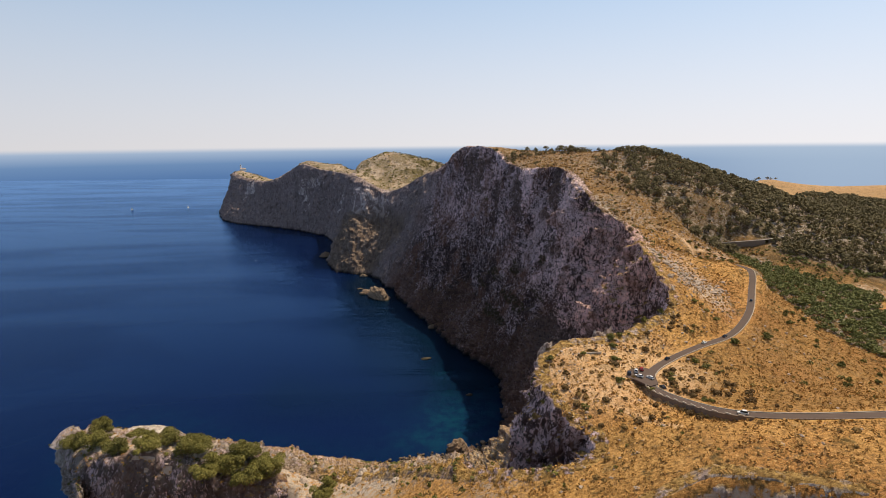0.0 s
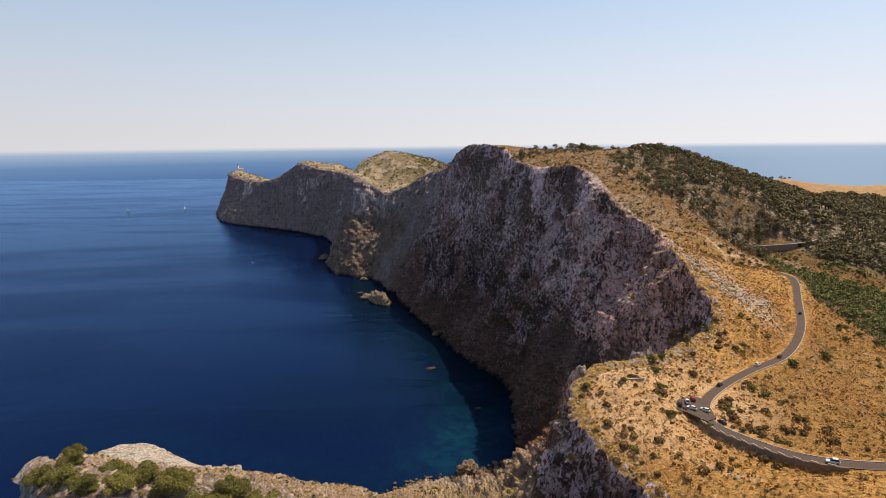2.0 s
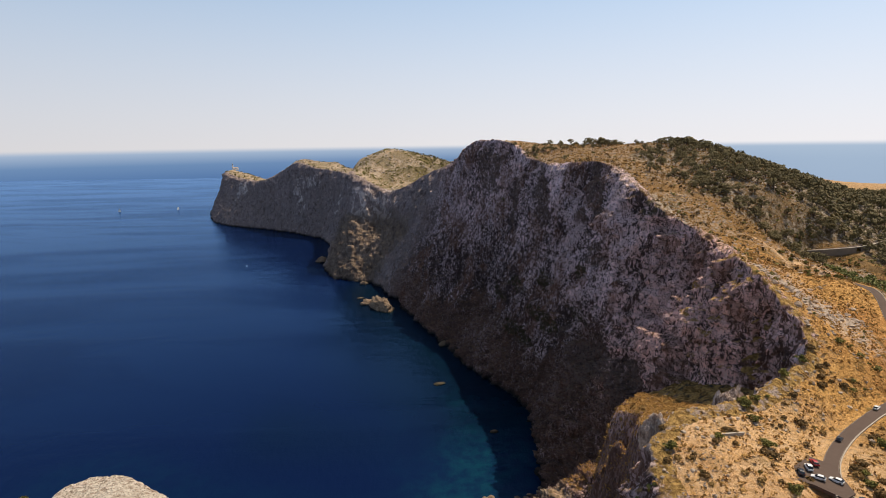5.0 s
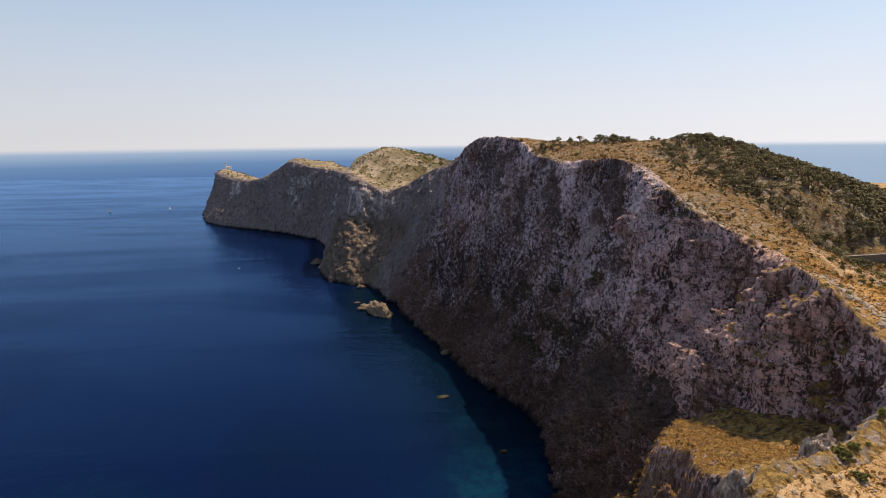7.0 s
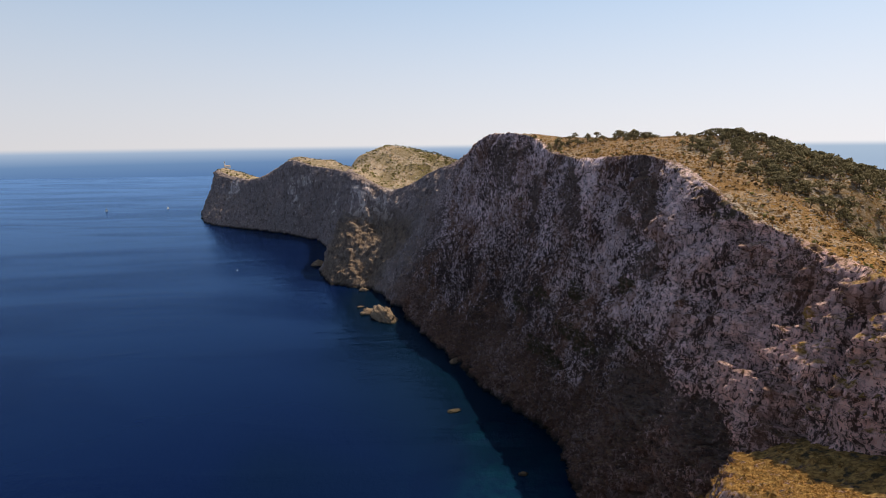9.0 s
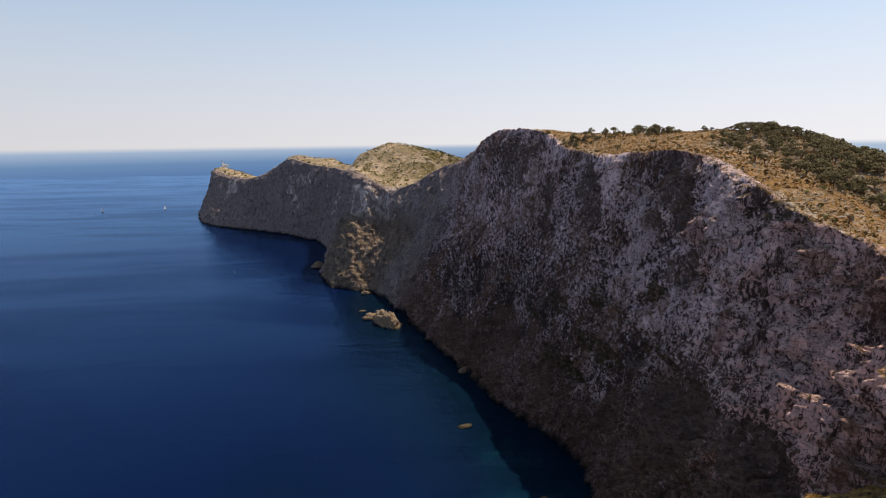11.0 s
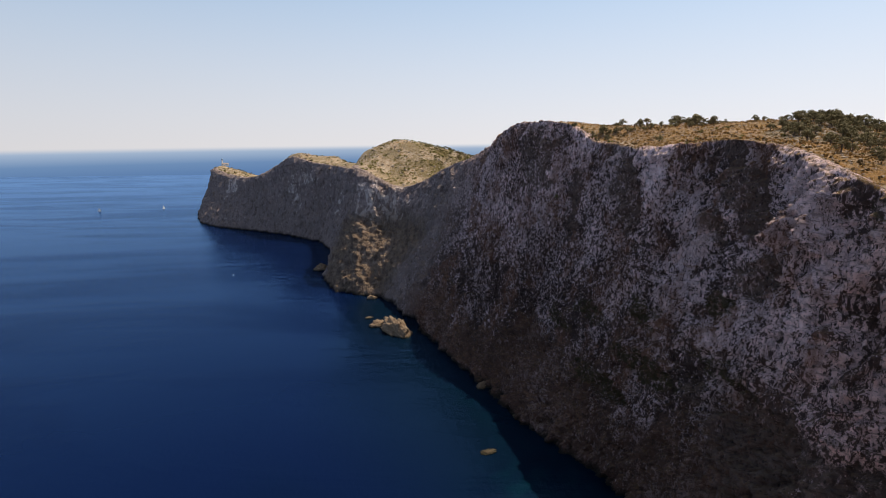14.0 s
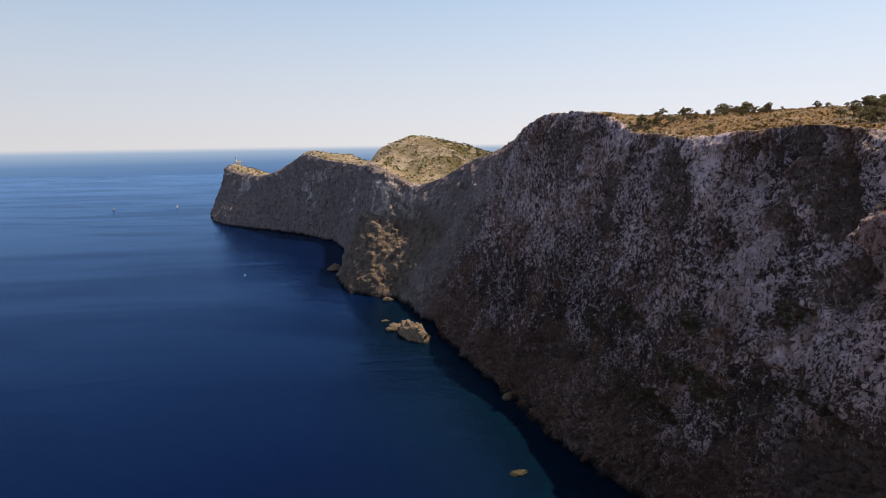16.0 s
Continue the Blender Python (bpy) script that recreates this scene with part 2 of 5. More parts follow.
def ground_material():
    k = Mat("dry_hillside", 0.95, 0.1)
    grass = k.mix(k.noise(14, 6, 0.6), (0.43, 0.215, 0.062), (0.66, 0.375, 0.118))
    grass = k.mix(k.span(k.noise(55, 4, 0.5), 0.45, 0.68, 0, 0.55), grass, (0.38, 0.150, 0.045))
    tufts = k.noise(1.6, 5, 0.7)
    grass = k.mix(k.span(tufts, 0.49, 0.62, 0, 0.8), grass, (0.17, 0.085, 0.026))
    grass = k.mix(k.span(tufts, 0.44, 0.37, 0, 0.6), grass, (0.78, 0.50, 0.20))
    grass = k.mix(k.span(k.noise(0.9, 4, 0.7), 0.57, 0.63, 0, 0.5), grass, (0.13, 0.066, 0.022))
    grass = k.mix(k.attr("moor"), grass, k.mix(k.span(k.noise(11, 7, 0.68), 0.42, 0.58), (0.105, 0.064, 0.024), (0.25, 0.142, 0.050)))
    scrub = k.math("MULTIPLY", k.span(k.noise(9, 6, 0.65), 0.54, 0.63), k.span(k.noise(70, 3), 0.4, 0.55))
    grass = k.mix(k.math("MULTIPLY", scrub, 0.7), grass, (0.055, 0.05, 0.018))
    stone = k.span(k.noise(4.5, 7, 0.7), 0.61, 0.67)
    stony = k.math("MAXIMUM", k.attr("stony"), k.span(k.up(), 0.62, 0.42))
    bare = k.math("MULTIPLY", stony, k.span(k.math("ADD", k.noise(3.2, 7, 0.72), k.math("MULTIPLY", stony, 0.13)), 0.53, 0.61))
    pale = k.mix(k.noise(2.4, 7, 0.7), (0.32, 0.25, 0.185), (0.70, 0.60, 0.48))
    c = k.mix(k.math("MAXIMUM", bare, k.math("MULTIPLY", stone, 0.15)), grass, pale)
    c = k.mix(k.math("MULTIPLY", k.attr("wood"), k.span(k.noise(6, 5, 0.6), 0.30, 0.50, 0.45, 0.95)), c, k.mix(k.span(k.noise(3.5, 7, 0.7), 0.46, 0.58), (0.105, 0.076, 0.040), (0.38, 0.32, 0.25)))
    heath = k.math("MULTIPLY", k.attr("heath"), k.span(k.noise(34, 8, 0.68), 0.43, 0.54, 0.1, 0.92))
    c = k.mix(heath, c, k.mix(k.noise(6, 6, 0.7), (0.055, 0.046, 0.017), (0.20, 0.150, 0.055)))
    c = k.mix(k.math("MULTIPLY", k.attr("path"), k.span(k.noise(2.0, 6, 0.7), 0.60, 0.48, 0.3, 0.85)), c, (0.74, 0.50, 0.285))
    k.bump(k.math("ADD", tufts, k.noise(0.5, 5, 0.7)), 0.9)
    return k.done(c)


def sea_material():
    k = Mat("sea_water", 0.6, 0.0)
    deep = k.mix(k.noise(320, 4, 0.5), (0.0011, 0.0044, 0.028), (0.0022, 0.0086, 0.042))
    sand = k.mix(k.span(k.noise(16, 6, 0.65), 0.40, 0.60), (0.003, 0.021, 0.044), (0.004, 0.046, 0.064))
    # dark reflection of the cliff, painted into the water near the shore
    deep = k.mix(k.attr("cliff_reflection"), deep, (0.0014, 0.0068, 0.0170))
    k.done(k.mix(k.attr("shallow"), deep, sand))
    swell = k.math("ADD", k.noise(14, 5, 0.6, (1, 0.55, 1)), k.math("MULTIPLY", k.noise(3.0, 4, 0.6), 0.35))
    slick = k.span(k.noise(260, 5, 0.6, (0.28, 1, 1), distort=1.2), 0.44, 0.60, 0.35, 1.0)
    wave = k.t.nodes.new("ShaderNodeBump")
    wave.inputs["Distance"].default_value = 1.3
    k.link(k.math("MULTIPLY", swell, slick), wave.inputs["Height"])
    shine = k.t.nodes.new("ShaderNodeBsdfGlossy")
    shine.inputs["Roughness"].default_value = 0.16
    shine.inputs["Color"].default_value = (0.36, 0.61, 0.99, 1)
    k.link(wave.outputs[0], shine.inputs["Normal"])
    edge = k.t.nodes.new("ShaderNodeFresnel")
    edge.inputs["IOR"].default_value = 1.333
    both = k.t.nodes.new("ShaderNodeMixShader")
    k.link(k.math("MULTIPLY", k.math("POWER", k.math("MINIMUM", edge.outputs[0], 0.72), 1.12), k.span(slick, 0.35, 1.0, 1.0, 0.82)), both.inputs[0])
    k.link(k.b.outputs[0], both.inputs[1])
    k.link(shine.outputs[0], both.inputs[2])
    k.link(both.outputs[0], k.t.nodes["Material Output"].inputs["Surface"])
    return k.m


ROCK, GROUND, SEA = rock_material(), ground_material(), sea_material()


# ---- noise fields ----
def scatter(ix, iy, iz, seed=0):
    h = (ix.astype(np.int64) * 374761393 + iy.astype(np.int64) * 668265263 + iz.astype(np.int64) * 2147483647 + seed * 974634777) & 0xFFFFFFFF
    h = ((h ^ (h >> 13)) * 1274126177) & 0xFFFFFFFF
    h = ((h ^ (h >> 16)) * 2246822519) & 0xFFFFFFFF
    return ((h ^ (h >> 15)) & 0xFFFFFF) / float(0xFFFFFF)


def vnoise(p, seed=0):
    """Smooth noise in -1..1 at points p, shape (n, 3)."""
    i = np.floor(p).astype(np.int64)
    f = p - i
    u = f * f * f * (f * (f * 6 - 15) + 10)
    total = np.zeros(len(p))
    for dx in (0, 1):
        for dy in (0, 1):
            for dz in (0, 1):
                w = (u[:, 0] if dx else 1 - u[:, 0]) * (u[:, 1] if dy else 1 - u[:, 1]) * (u[:, 2] if dz else 1 - u[:, 2])
                total += w * scatter(i[:, 0] + dx, i[:, 1] + dy, i[:, 2] + dz, seed)
    return total * 2 - 1


def fbm(p, octaves=4, gain=0.5, seed=0, ridged=False):
    total, amp, norm = np.zeros(len(p)), 1.0, 0.0
    for o in range(octaves):
        n = vnoise(p * 2.0**o + 17.3 * o, seed + o)
        total += amp * ((1 - 2 * np.abs(n)) if ridged else n)
        norm += amp
        amp *= gain
    return total / norm


def cellular(p, seed=0):
    """Distances to the nearest and next nearest of scattered seeds, a random number of the nearest, and the height over it."""
    base = np.floor(p).astype(np.int64)
    f1, f2, who, over = np.full(len(p), 9.0), np.full(len(p), 9.0), np.zeros(len(p)), np.zeros(len(p))
    for dx in (-1, 0, 1):
        for dy in (-1, 0, 1):
            for dz in (-1, 0, 1):
                c = base + (dx, dy, dz)
                a = (c[:, 0], c[:, 1], c[:, 2])
                s = c + np.stack([scatter(*a, seed), scatter(*a, seed + 1), scatter(*a, seed + 2)], 1)
                d = np.linalg.norm(p - s, axis=1)
                near = d < f1
                f2 = np.where(near, f1, np.minimum(f2, d))
                who = np.where(near, scatter(*a, seed + 3), who)
                over = np.where(near, p[:, 2] - s[:, 2], over)
                f1 = np.where(near, d, f1)
    return f1, f2, who, over


def smooth(x, lo, hi):
    t = np.clip((x - lo) / (hi - lo), 0, 1)
    return t * t * (3 - 2 * t)


def spline(knots, at):
    """A smooth curve through the knots, at knot numbers (fractions between)."""
    k = np.asarray(knots, float)
    m = np.empty_like(k)
    m[1:-1] = (k[2:] - k[:-2]) / 2
    m[0], m[-1] = k[1] - k[0], k[-1] - k[-2]
    i = np.clip(np.floor(at).astype(int), 0, len(k) - 2)
    t = (at - i)[:, None]
    a, b, c, d = k[i], k[i + 1], m[i], m[i + 1]
    return a * (2 * t**3 - 3 * t**2 + 1) + c * (t**3 - 2 * t**2 + t) + b * (3 * t**2 - 2 * t**3) + d * (t**3 - t**2)


def even(knots, step, dims=2):
    """Points along the smooth curve, about step metres apart; step may be a function of the knot number."""
    fine = np.linspace(0, len(knots) - 1, 4000)
    p = spline(knots, fine)[:, :dims]
    pace = step(fine[:-1]) if callable(step) else step
    run = np.r_[0, np.cumsum(np.linalg.norm(np.diff(p, axis=0), axis=1) / pace)]
    return np.interp(np.linspace(0, run[-1], max(2, int(run[-1]) + 1)), run, fine)


def grid_faces(rows, cols):
    i = np.arange(rows * cols).reshape(rows, cols)
    return np.stack([i[:-1, :-1], i[:-1, 1:], i[1:, 1:], i[1:, :-1]], -1).reshape(-1, 4)


def mesh_of(name, verts, faces, material, shade_smooth=True):
    me = bpy.data.meshes.new(name)
    faces = np.asarray(faces, np.int32)
    n = faces.shape[1]
    me.vertices.add(len(verts))
    me.vertices.foreach_set("co", np.asarray(verts, np.float32).ravel())
    me.loops.add(faces.size)
    me.loops.foreach_set("vertex_index", faces.ravel())
    me.polygons.add(len(faces))
    me.polygons.foreach_set("loop_start", np.arange(len(faces), dtype=np.int32) * n)
    me.polygons.foreach_set("use_smooth", np.full(len(faces), shade_smooth))
    me.update(calc_edges=True)
    me.validate()
    me.materials.append(material)
    return me


def attribute(me, name, values):
    me.attributes.new(name, "FLOAT", "POINT").data.foreach_set("value", np.asarray(values, np.float32))


# ---- the lie of the land ----
# top edge of the sea cliffs, from the far cape to the near headland
EDGE_FAR = [(-955, 2600, 150), (-945, 2490, 178), (-880, 2370, 172), (-790, 2230, 165), (-658, 2087, 165), (-560, 2010, 205), (-500, 1950, 229),
            (-420, 1890, 216), (-340, 1830, 204), (-275, 1660, 208), (-245, 1500, 220), (-229, 1423, 218), (-200, 1385, 210), (-150, 1372, 187),
            (-110, 1330, 190), (-57, 1250, 221), (3, 1150, 251), (27, 1060, 280), (44, 1018, 293)]
EDGE_NEAR = [(84, 945, 292), (101, 897, 271), (116, 795, 262), (138, 715, 267), (145, 648, 268), (148, 592, 254), (154, 533, 236), (171, 480, 220), (150, 408, 221), (147, 368, 211), (147, 342, 195),
             (118, 318, 187), (90, 304, 184), (65, 294, 186), (49, 270, 179), (54, 236, 174), (64, 212, 171), (40, 212, 160), (-8, 252, 137),
             (-66, 308, 98), (-128, 308, 114), (-180, 308, 120), (-246, 333, 114), (-262, 338, 107), (-222, 296, 106), (-178, 225, 100), (-130, 110, 130)]
# where the same stretches meet the water
FOOT_FAR = [(-1040, 2620), (-1000, 2450), (-900, 2230), (-800, 2110), (-650, 2013), (-570, 1955), (-500, 1905), (-440, 1840), (-385, 1785), (-324, 1620),
            (-300, 1420), (-281, 1328), (-246, 1262), (-190, 1243), (-150, 1200), (-115, 1120), (-85, 1040), (-60, 980), (-45, 930)]
FOOT_NEAR = [(-25, 875), (-10, 838), (22, 770), (50, 722), (72, 680), (75, 642), (76, 600), (72, 548), (70, 530), (66, 515), (58, 505), (50, 500), (42, 495), (30, 488), (5, 482), (-15, 478),
             (-30, 474), (-45, 468), (-70, 455), (-95, 470), (-135, 476), (-238, 507), (-320, 547), (-352, 505), (-250, 300), (-192, 225), (-150, 110)]
# the face between: how far out and how high (as fractions) its upper and lower break lies
BREAK_FAR = [(0.3, 0.6, 0.72, 0.25)] * 18 + [(0.14, 0.6, 0.42, 0.23)]
BREAK_NEAR = [(0.12, 0.6, 0.4, 0.22), (0.12, 0.6, 0.42, 0.22), (0.18, 0.6, 0.55, 0.25), (0.24, 0.6, 0.62, 0.28), (0.22, 0.68, 0.52, 0.41), (0.26, 0.8, 0.46, 0.46), (0.25, 0.79, 0.46, 0.54), (0.25, 0.78, 0.5, 0.54), (0.2, 0.74, 0.5, 0.42), (0.08, 0.74, 0.5, 0.44), (0.05, 0.72, 0.5, 0.44), (0.06, 0.72, 0.55, 0.46), (0.06, 0.72, 0.5, 0.42), (0.06, 0.62, 0.4, 0.28)]
BREAK_NEAR += [(0.07, 0.55, 0.35, 0.25), (0.1, 0.6, 0.4, 0.3), (0.12, 0.75, 0.45, 0.4), (0.2, 0.7, 0.5, 0.42), (0.3, 0.68, 0.55, 0.42), (0.3, 0.72, 0.72, 0.3), (0.3, 0.72, 0.65, 0.35), (0.3, 0.72, 0.6, 0.36), (0.3, 0.68, 0.7, 0.13), (0.12, 0.6, 0.5, 0.11), (0.15, 0.6, 0.6, 0.25), (0.2, 0.6, 0.6, 0.25), (0.2, 0.6, 0.6, 0.25)]
EDGE, FOOT, BREAK = EDGE_FAR + EDGE_NEAR, FOOT_FAR + FOOT_NEAR, BREAK_FAR + BREAK_NEAR

# the coast road, from the bend behind the wood down to the lay-by and away over the near slope
ROAD = [(226, 468, 196.5), (244, 461, 195.5), (254.5, 447, 194.5), (251.5, 430, 193), (235, 400, 188), (208, 355, 184), (179, 322, 181), (150, 304, 180), (128, 289, 179),
        (111, 272, 179), (105, 256, 178), (110, 236, 181), (122, 216, 185), (145, 206, 188), (185, 203, 190), (240, 204, 190), (330, 215, 188)]
# the shaded crag on the landward side of the near headland
CRAG = [(-222, 300, 106), (-210, 295, 117), (-190, 292, 121), (-165, 290, 119), (-140, 288, 113), (-118, 288, 105), (-96, 296, 96)]
CRAG_FOOT = [(-227, 291), (-210, 285), (-190, 282), (-165, 280), (-139, 279), (-116, 279), (-92, 287)]
# a second crag, below the grassy slope by the road
SCAR_TOP = [(66, 164, 178), (78, 164, 184), (90, 164, 189), (97, 160, 190), (107, 155, 192), (116, 150, 194), (124, 142, 195)]
SCAR_FOOT = [(66, 155), (78, 154), (89, 153), (94, 149), (103, 144), (112, 139), (120, 132)]
# ridges, valleys and slopes inland
RISE_HILL = [[(110, 905, 277), (165, 845, 281), (220, 800, 284), (290, 790, 285), (350, 790, 266), (430, 800, 238), (520, 830, 215)],
             [(190, 720, 271), (258, 643, 258), (289, 623, 245), (301, 586, 215), (330, 590, 203)],
             [(200, 560, 240), (222, 476, 206), (215, 430, 200), (190, 370, 192)],
             [(285, 560, 189), (318, 553, 186), (350, 552, 186), (420, 570, 186), (480, 600, 188)],
             [(300, 583, 195), (340, 577, 197), (375, 590, 199)],
             [(202, 327, 177), (230, 325, 169), (236, 295, 158), (300, 300, 150), (420, 320, 135)]]
RISE_SLOPE = [[(268, 412, 176), (288, 398, 169), (305, 425, 168), (325, 448, 166), (375, 490, 165), (431, 539, 164), (500, 590, 174), (560, 640, 190)],
             [(340, 400, 160), (400, 440, 158)],
             [(133, 169, 197), (101, 171, 194), (70, 165, 180), (150, 120, 205), (60, 80, 190), (230, 130, 200), (350, 100, 195)],
             [(-20, 120, 158), (-70, 200, 120), (-140, 190, 105), (-90, 60, 150), (0, -60, 190), (250, -80, 210)],
             [(-222, 303, 120), (-190, 296, 126), (-165, 290, 122), (-128, 292, 110)],
             [(-200, 262, 84), (-150, 258, 86), (-105, 255, 96)]]
RISE_FIELDS = [[(480, 700, 212), (591, 940, 195), (660, 950, 200), (744, 1072, 190)],
             [(660, 1180, 178), (737, 1300, 200), (833, 1300, 188), (901, 1300, 184), (1023, 1300, 184), (1300, 1300, 190)],
             [(760, 1130, 165), (950, 1120, 160)],
             [(600, 300, 110), (800, 500, 130), (900, 750, 165), (1200, 900, 150), (700, 0, 120)],
             [(-246, 1580, 238), (-214, 1580, 257), (-180, 1580, 272), (-136, 1580, 276), (-83, 1580, 265), (-29, 1580, 250), (18, 1580, 236)],
             [(-190, 1490, 226), (-150, 1440, 198), (-90, 1420, 195), (-20, 1450, 205)],
             [(60, 1480, 225), (110, 1380, 232)]]
RISE_CAPES = [[(-300, 1720, 205), (-356, 1980, 223), (-415, 1980, 232), (-473, 1980, 242), (-512, 1990, 236)],
             [(-925, 2503, 188), (-860, 2450, 180), (-740, 2330, 160), (-650, 2230, 150)],
             [(120, 1150, 255), (200, 1000, 268), (330, 950, 250)],
             [(-820, 2640, -10), (-560, 2400, -10), (-250, 2150, -10), (100, 1900, -10), (450, 1600, -10), (750, 1450, -10), (1100, 1520, -10), (1700, 1500, -10)]]
RISE = RISE_HILL + RISE_SLOPE + RISE_FIELDS + RISE_CAPES


def nearest_on(poly, p):
    """Distance from points p to the polyline, the place along it (as a point number) and the side (+ to its left)."""
    best, where, side = np.full(len(p), 1e9), np.zeros(len(p)), np.zeros(len(p))
    for i, (a, b) in enumerate(zip(poly[:-1], poly[1:])):
        ab, ap = b - a, p - a
        t = np.clip((ap @ ab) / (ab @ ab), 0, 1)
        d = np.linalg.norm(ap - t[:, None] * ab, axis=1)
        near = d < best
        best = np.where(near, d, best)
        where = np.where(near, i + t, where)
        side = np.where(near, ab[0] * ap[:, 1] - ab[1] * ap[:, 0], side)
    return best, where, side


road_at = even(ROAD, 4.0)
road_line = spline(ROAD, road_at)
edge_line = spline(EDGE, even(EDGE, 14.0))
samples = [edge_line, spline(ROAD, even(ROAD, 14.0))] + [spline(r, even(r, 35.0)) for r in RISE]
SITES = np.concatenate(samples)
gap = np.linalg.norm(SITES[:, None, :2] - SITES[None, :, :2], axis=-1)
keep = np.array([not (gap[i, :i] < 3.0).any() for i in range(len(SITES))])
SITES, gap = SITES[keep], gap[np.ix_(keep, keep)]
n_s = len(SITES)
system = np.zeros((n_s + 3, n_s + 3))
system[:n_s, :n_s] = np.sqrt(gap**2 + 22.0**2) - 1.0 * np.eye(n_s)
system[:n_s, n_s:] = np.c_[np.ones(n_s), SITES[:, :2]]
system[n_s:, :n_s] = system[:n_s, n_s:].T
WEIGHT = np.linalg.solve(system, np.r_[SITES[:, 2], 0, 0, 0])


def lie(x, y):
    """Height of the open ground: a surface stretched over the edge, the road and the ridges, with small relief."""
    p = np.stack([np.ravel(x), np.ravel(y)], 1).astype(float)
    z = np.empty(len(p))
    for i in range(0, len(p), 20000):
        q = p[i:i + 20000]
        r = np.sqrt((q[:, None, 0] - SITES[None, :, 0])**2 + (q[:, None, 1] - SITES[None, :, 1])**2 + 22.0**2)
        z[i:i + 20000] = r @ WEIGHT[:n_s] + WEIGHT[n_s] + q @ WEIGHT[n_s + 1:]
    flat = np.c_[p, np.zeros(len(p))]
    z += 3.0 * fbm(flat / 38.0, 4, 0.5, 5) + 0.8 * fbm(flat / 5.0, 3, 0.6, 9)
    # the step below the bushes of the near headland
    lip = np.interp(p[:, 0], [c[0] for c in CRAG], [c[1] for c in CRAG])
    side = smooth(p[:, 0], -240, -215) * (1 - smooth(p[:, 0], -108, -84))
    z -= 34 * side * smooth(lip - p[:, 1], 0, 9) * smooth(p[:, 1], 200, 240)
    lip = np.interp(p[:, 0], [c[0] for c in SCAR_TOP], [c[1] for c in SCAR_TOP])
    z -= 26 * smooth(p[:, 0], 64, 76) * (1 - smooth(p[:, 0], 116, 126)) * smooth(lip - 1 - p[:, 1], 0, 8) * smooth(p[:, 1], 90, 115)
    near = (p[:, 0] > 60) & (p[:, 0] < 420) & (p[:, 1] > 150) & (p[:, 1] < 580)
    if near.any():
        d, where, hand = nearest_on(road_line[:, :2], p[near])
        level = np.interp(where, np.arange(len(road_line)), road_line[:, 2])
        w = 1 - smooth(d, 4.5, 13.0)
        z[near] = z[near] * (1 - w) + (level - 0.12) * w
        q = p[near]
        below = (hand < 0) * (1 - smooth(np.hypot(q[:, 0] - 110, q[:, 1] - 232), 24, 36))
        z[near] -= 2.8 * below * smooth(d, 2.4, 3.4) * (1 - smooth(d, 6, 26))
    return z.reshape(np.shape(x))


def steps(parts):
    """Grid lines from stretches (start, end, spacing)."""
    return np.concatenate([np.arange(a, b, s) for a, b, s in parts])


shore_poly = spline(EDGE, even(EDGE, 6.0))[:, :2]


def inside_land(p):
    """Which of the points p lie inland of the cliffs' edge."""
    return within(p, np.concatenate([shore_poly, [(-140, -900), (3000, -900), (3000, 3000), (-955, 3000)]]))


def within(p, poly):
    """Which of the points p lie inside the closed outline."""
    poly = np.asarray(poly, float)
    odd = np.zeros(len(p), bool)
    for a, b in zip(poly, np.roll(poly, -1, axis=0)):
        if a[1] != b[1]:
            hit = ((a[1] > p[:, 1]) != (b[1] > p[:, 1])) & (p[:, 0] < (b[0] - a[0]) * (p[:, 1] - a[1]) / (b[1] - a[1]) + a[0])
            odd ^= hit
    return odd


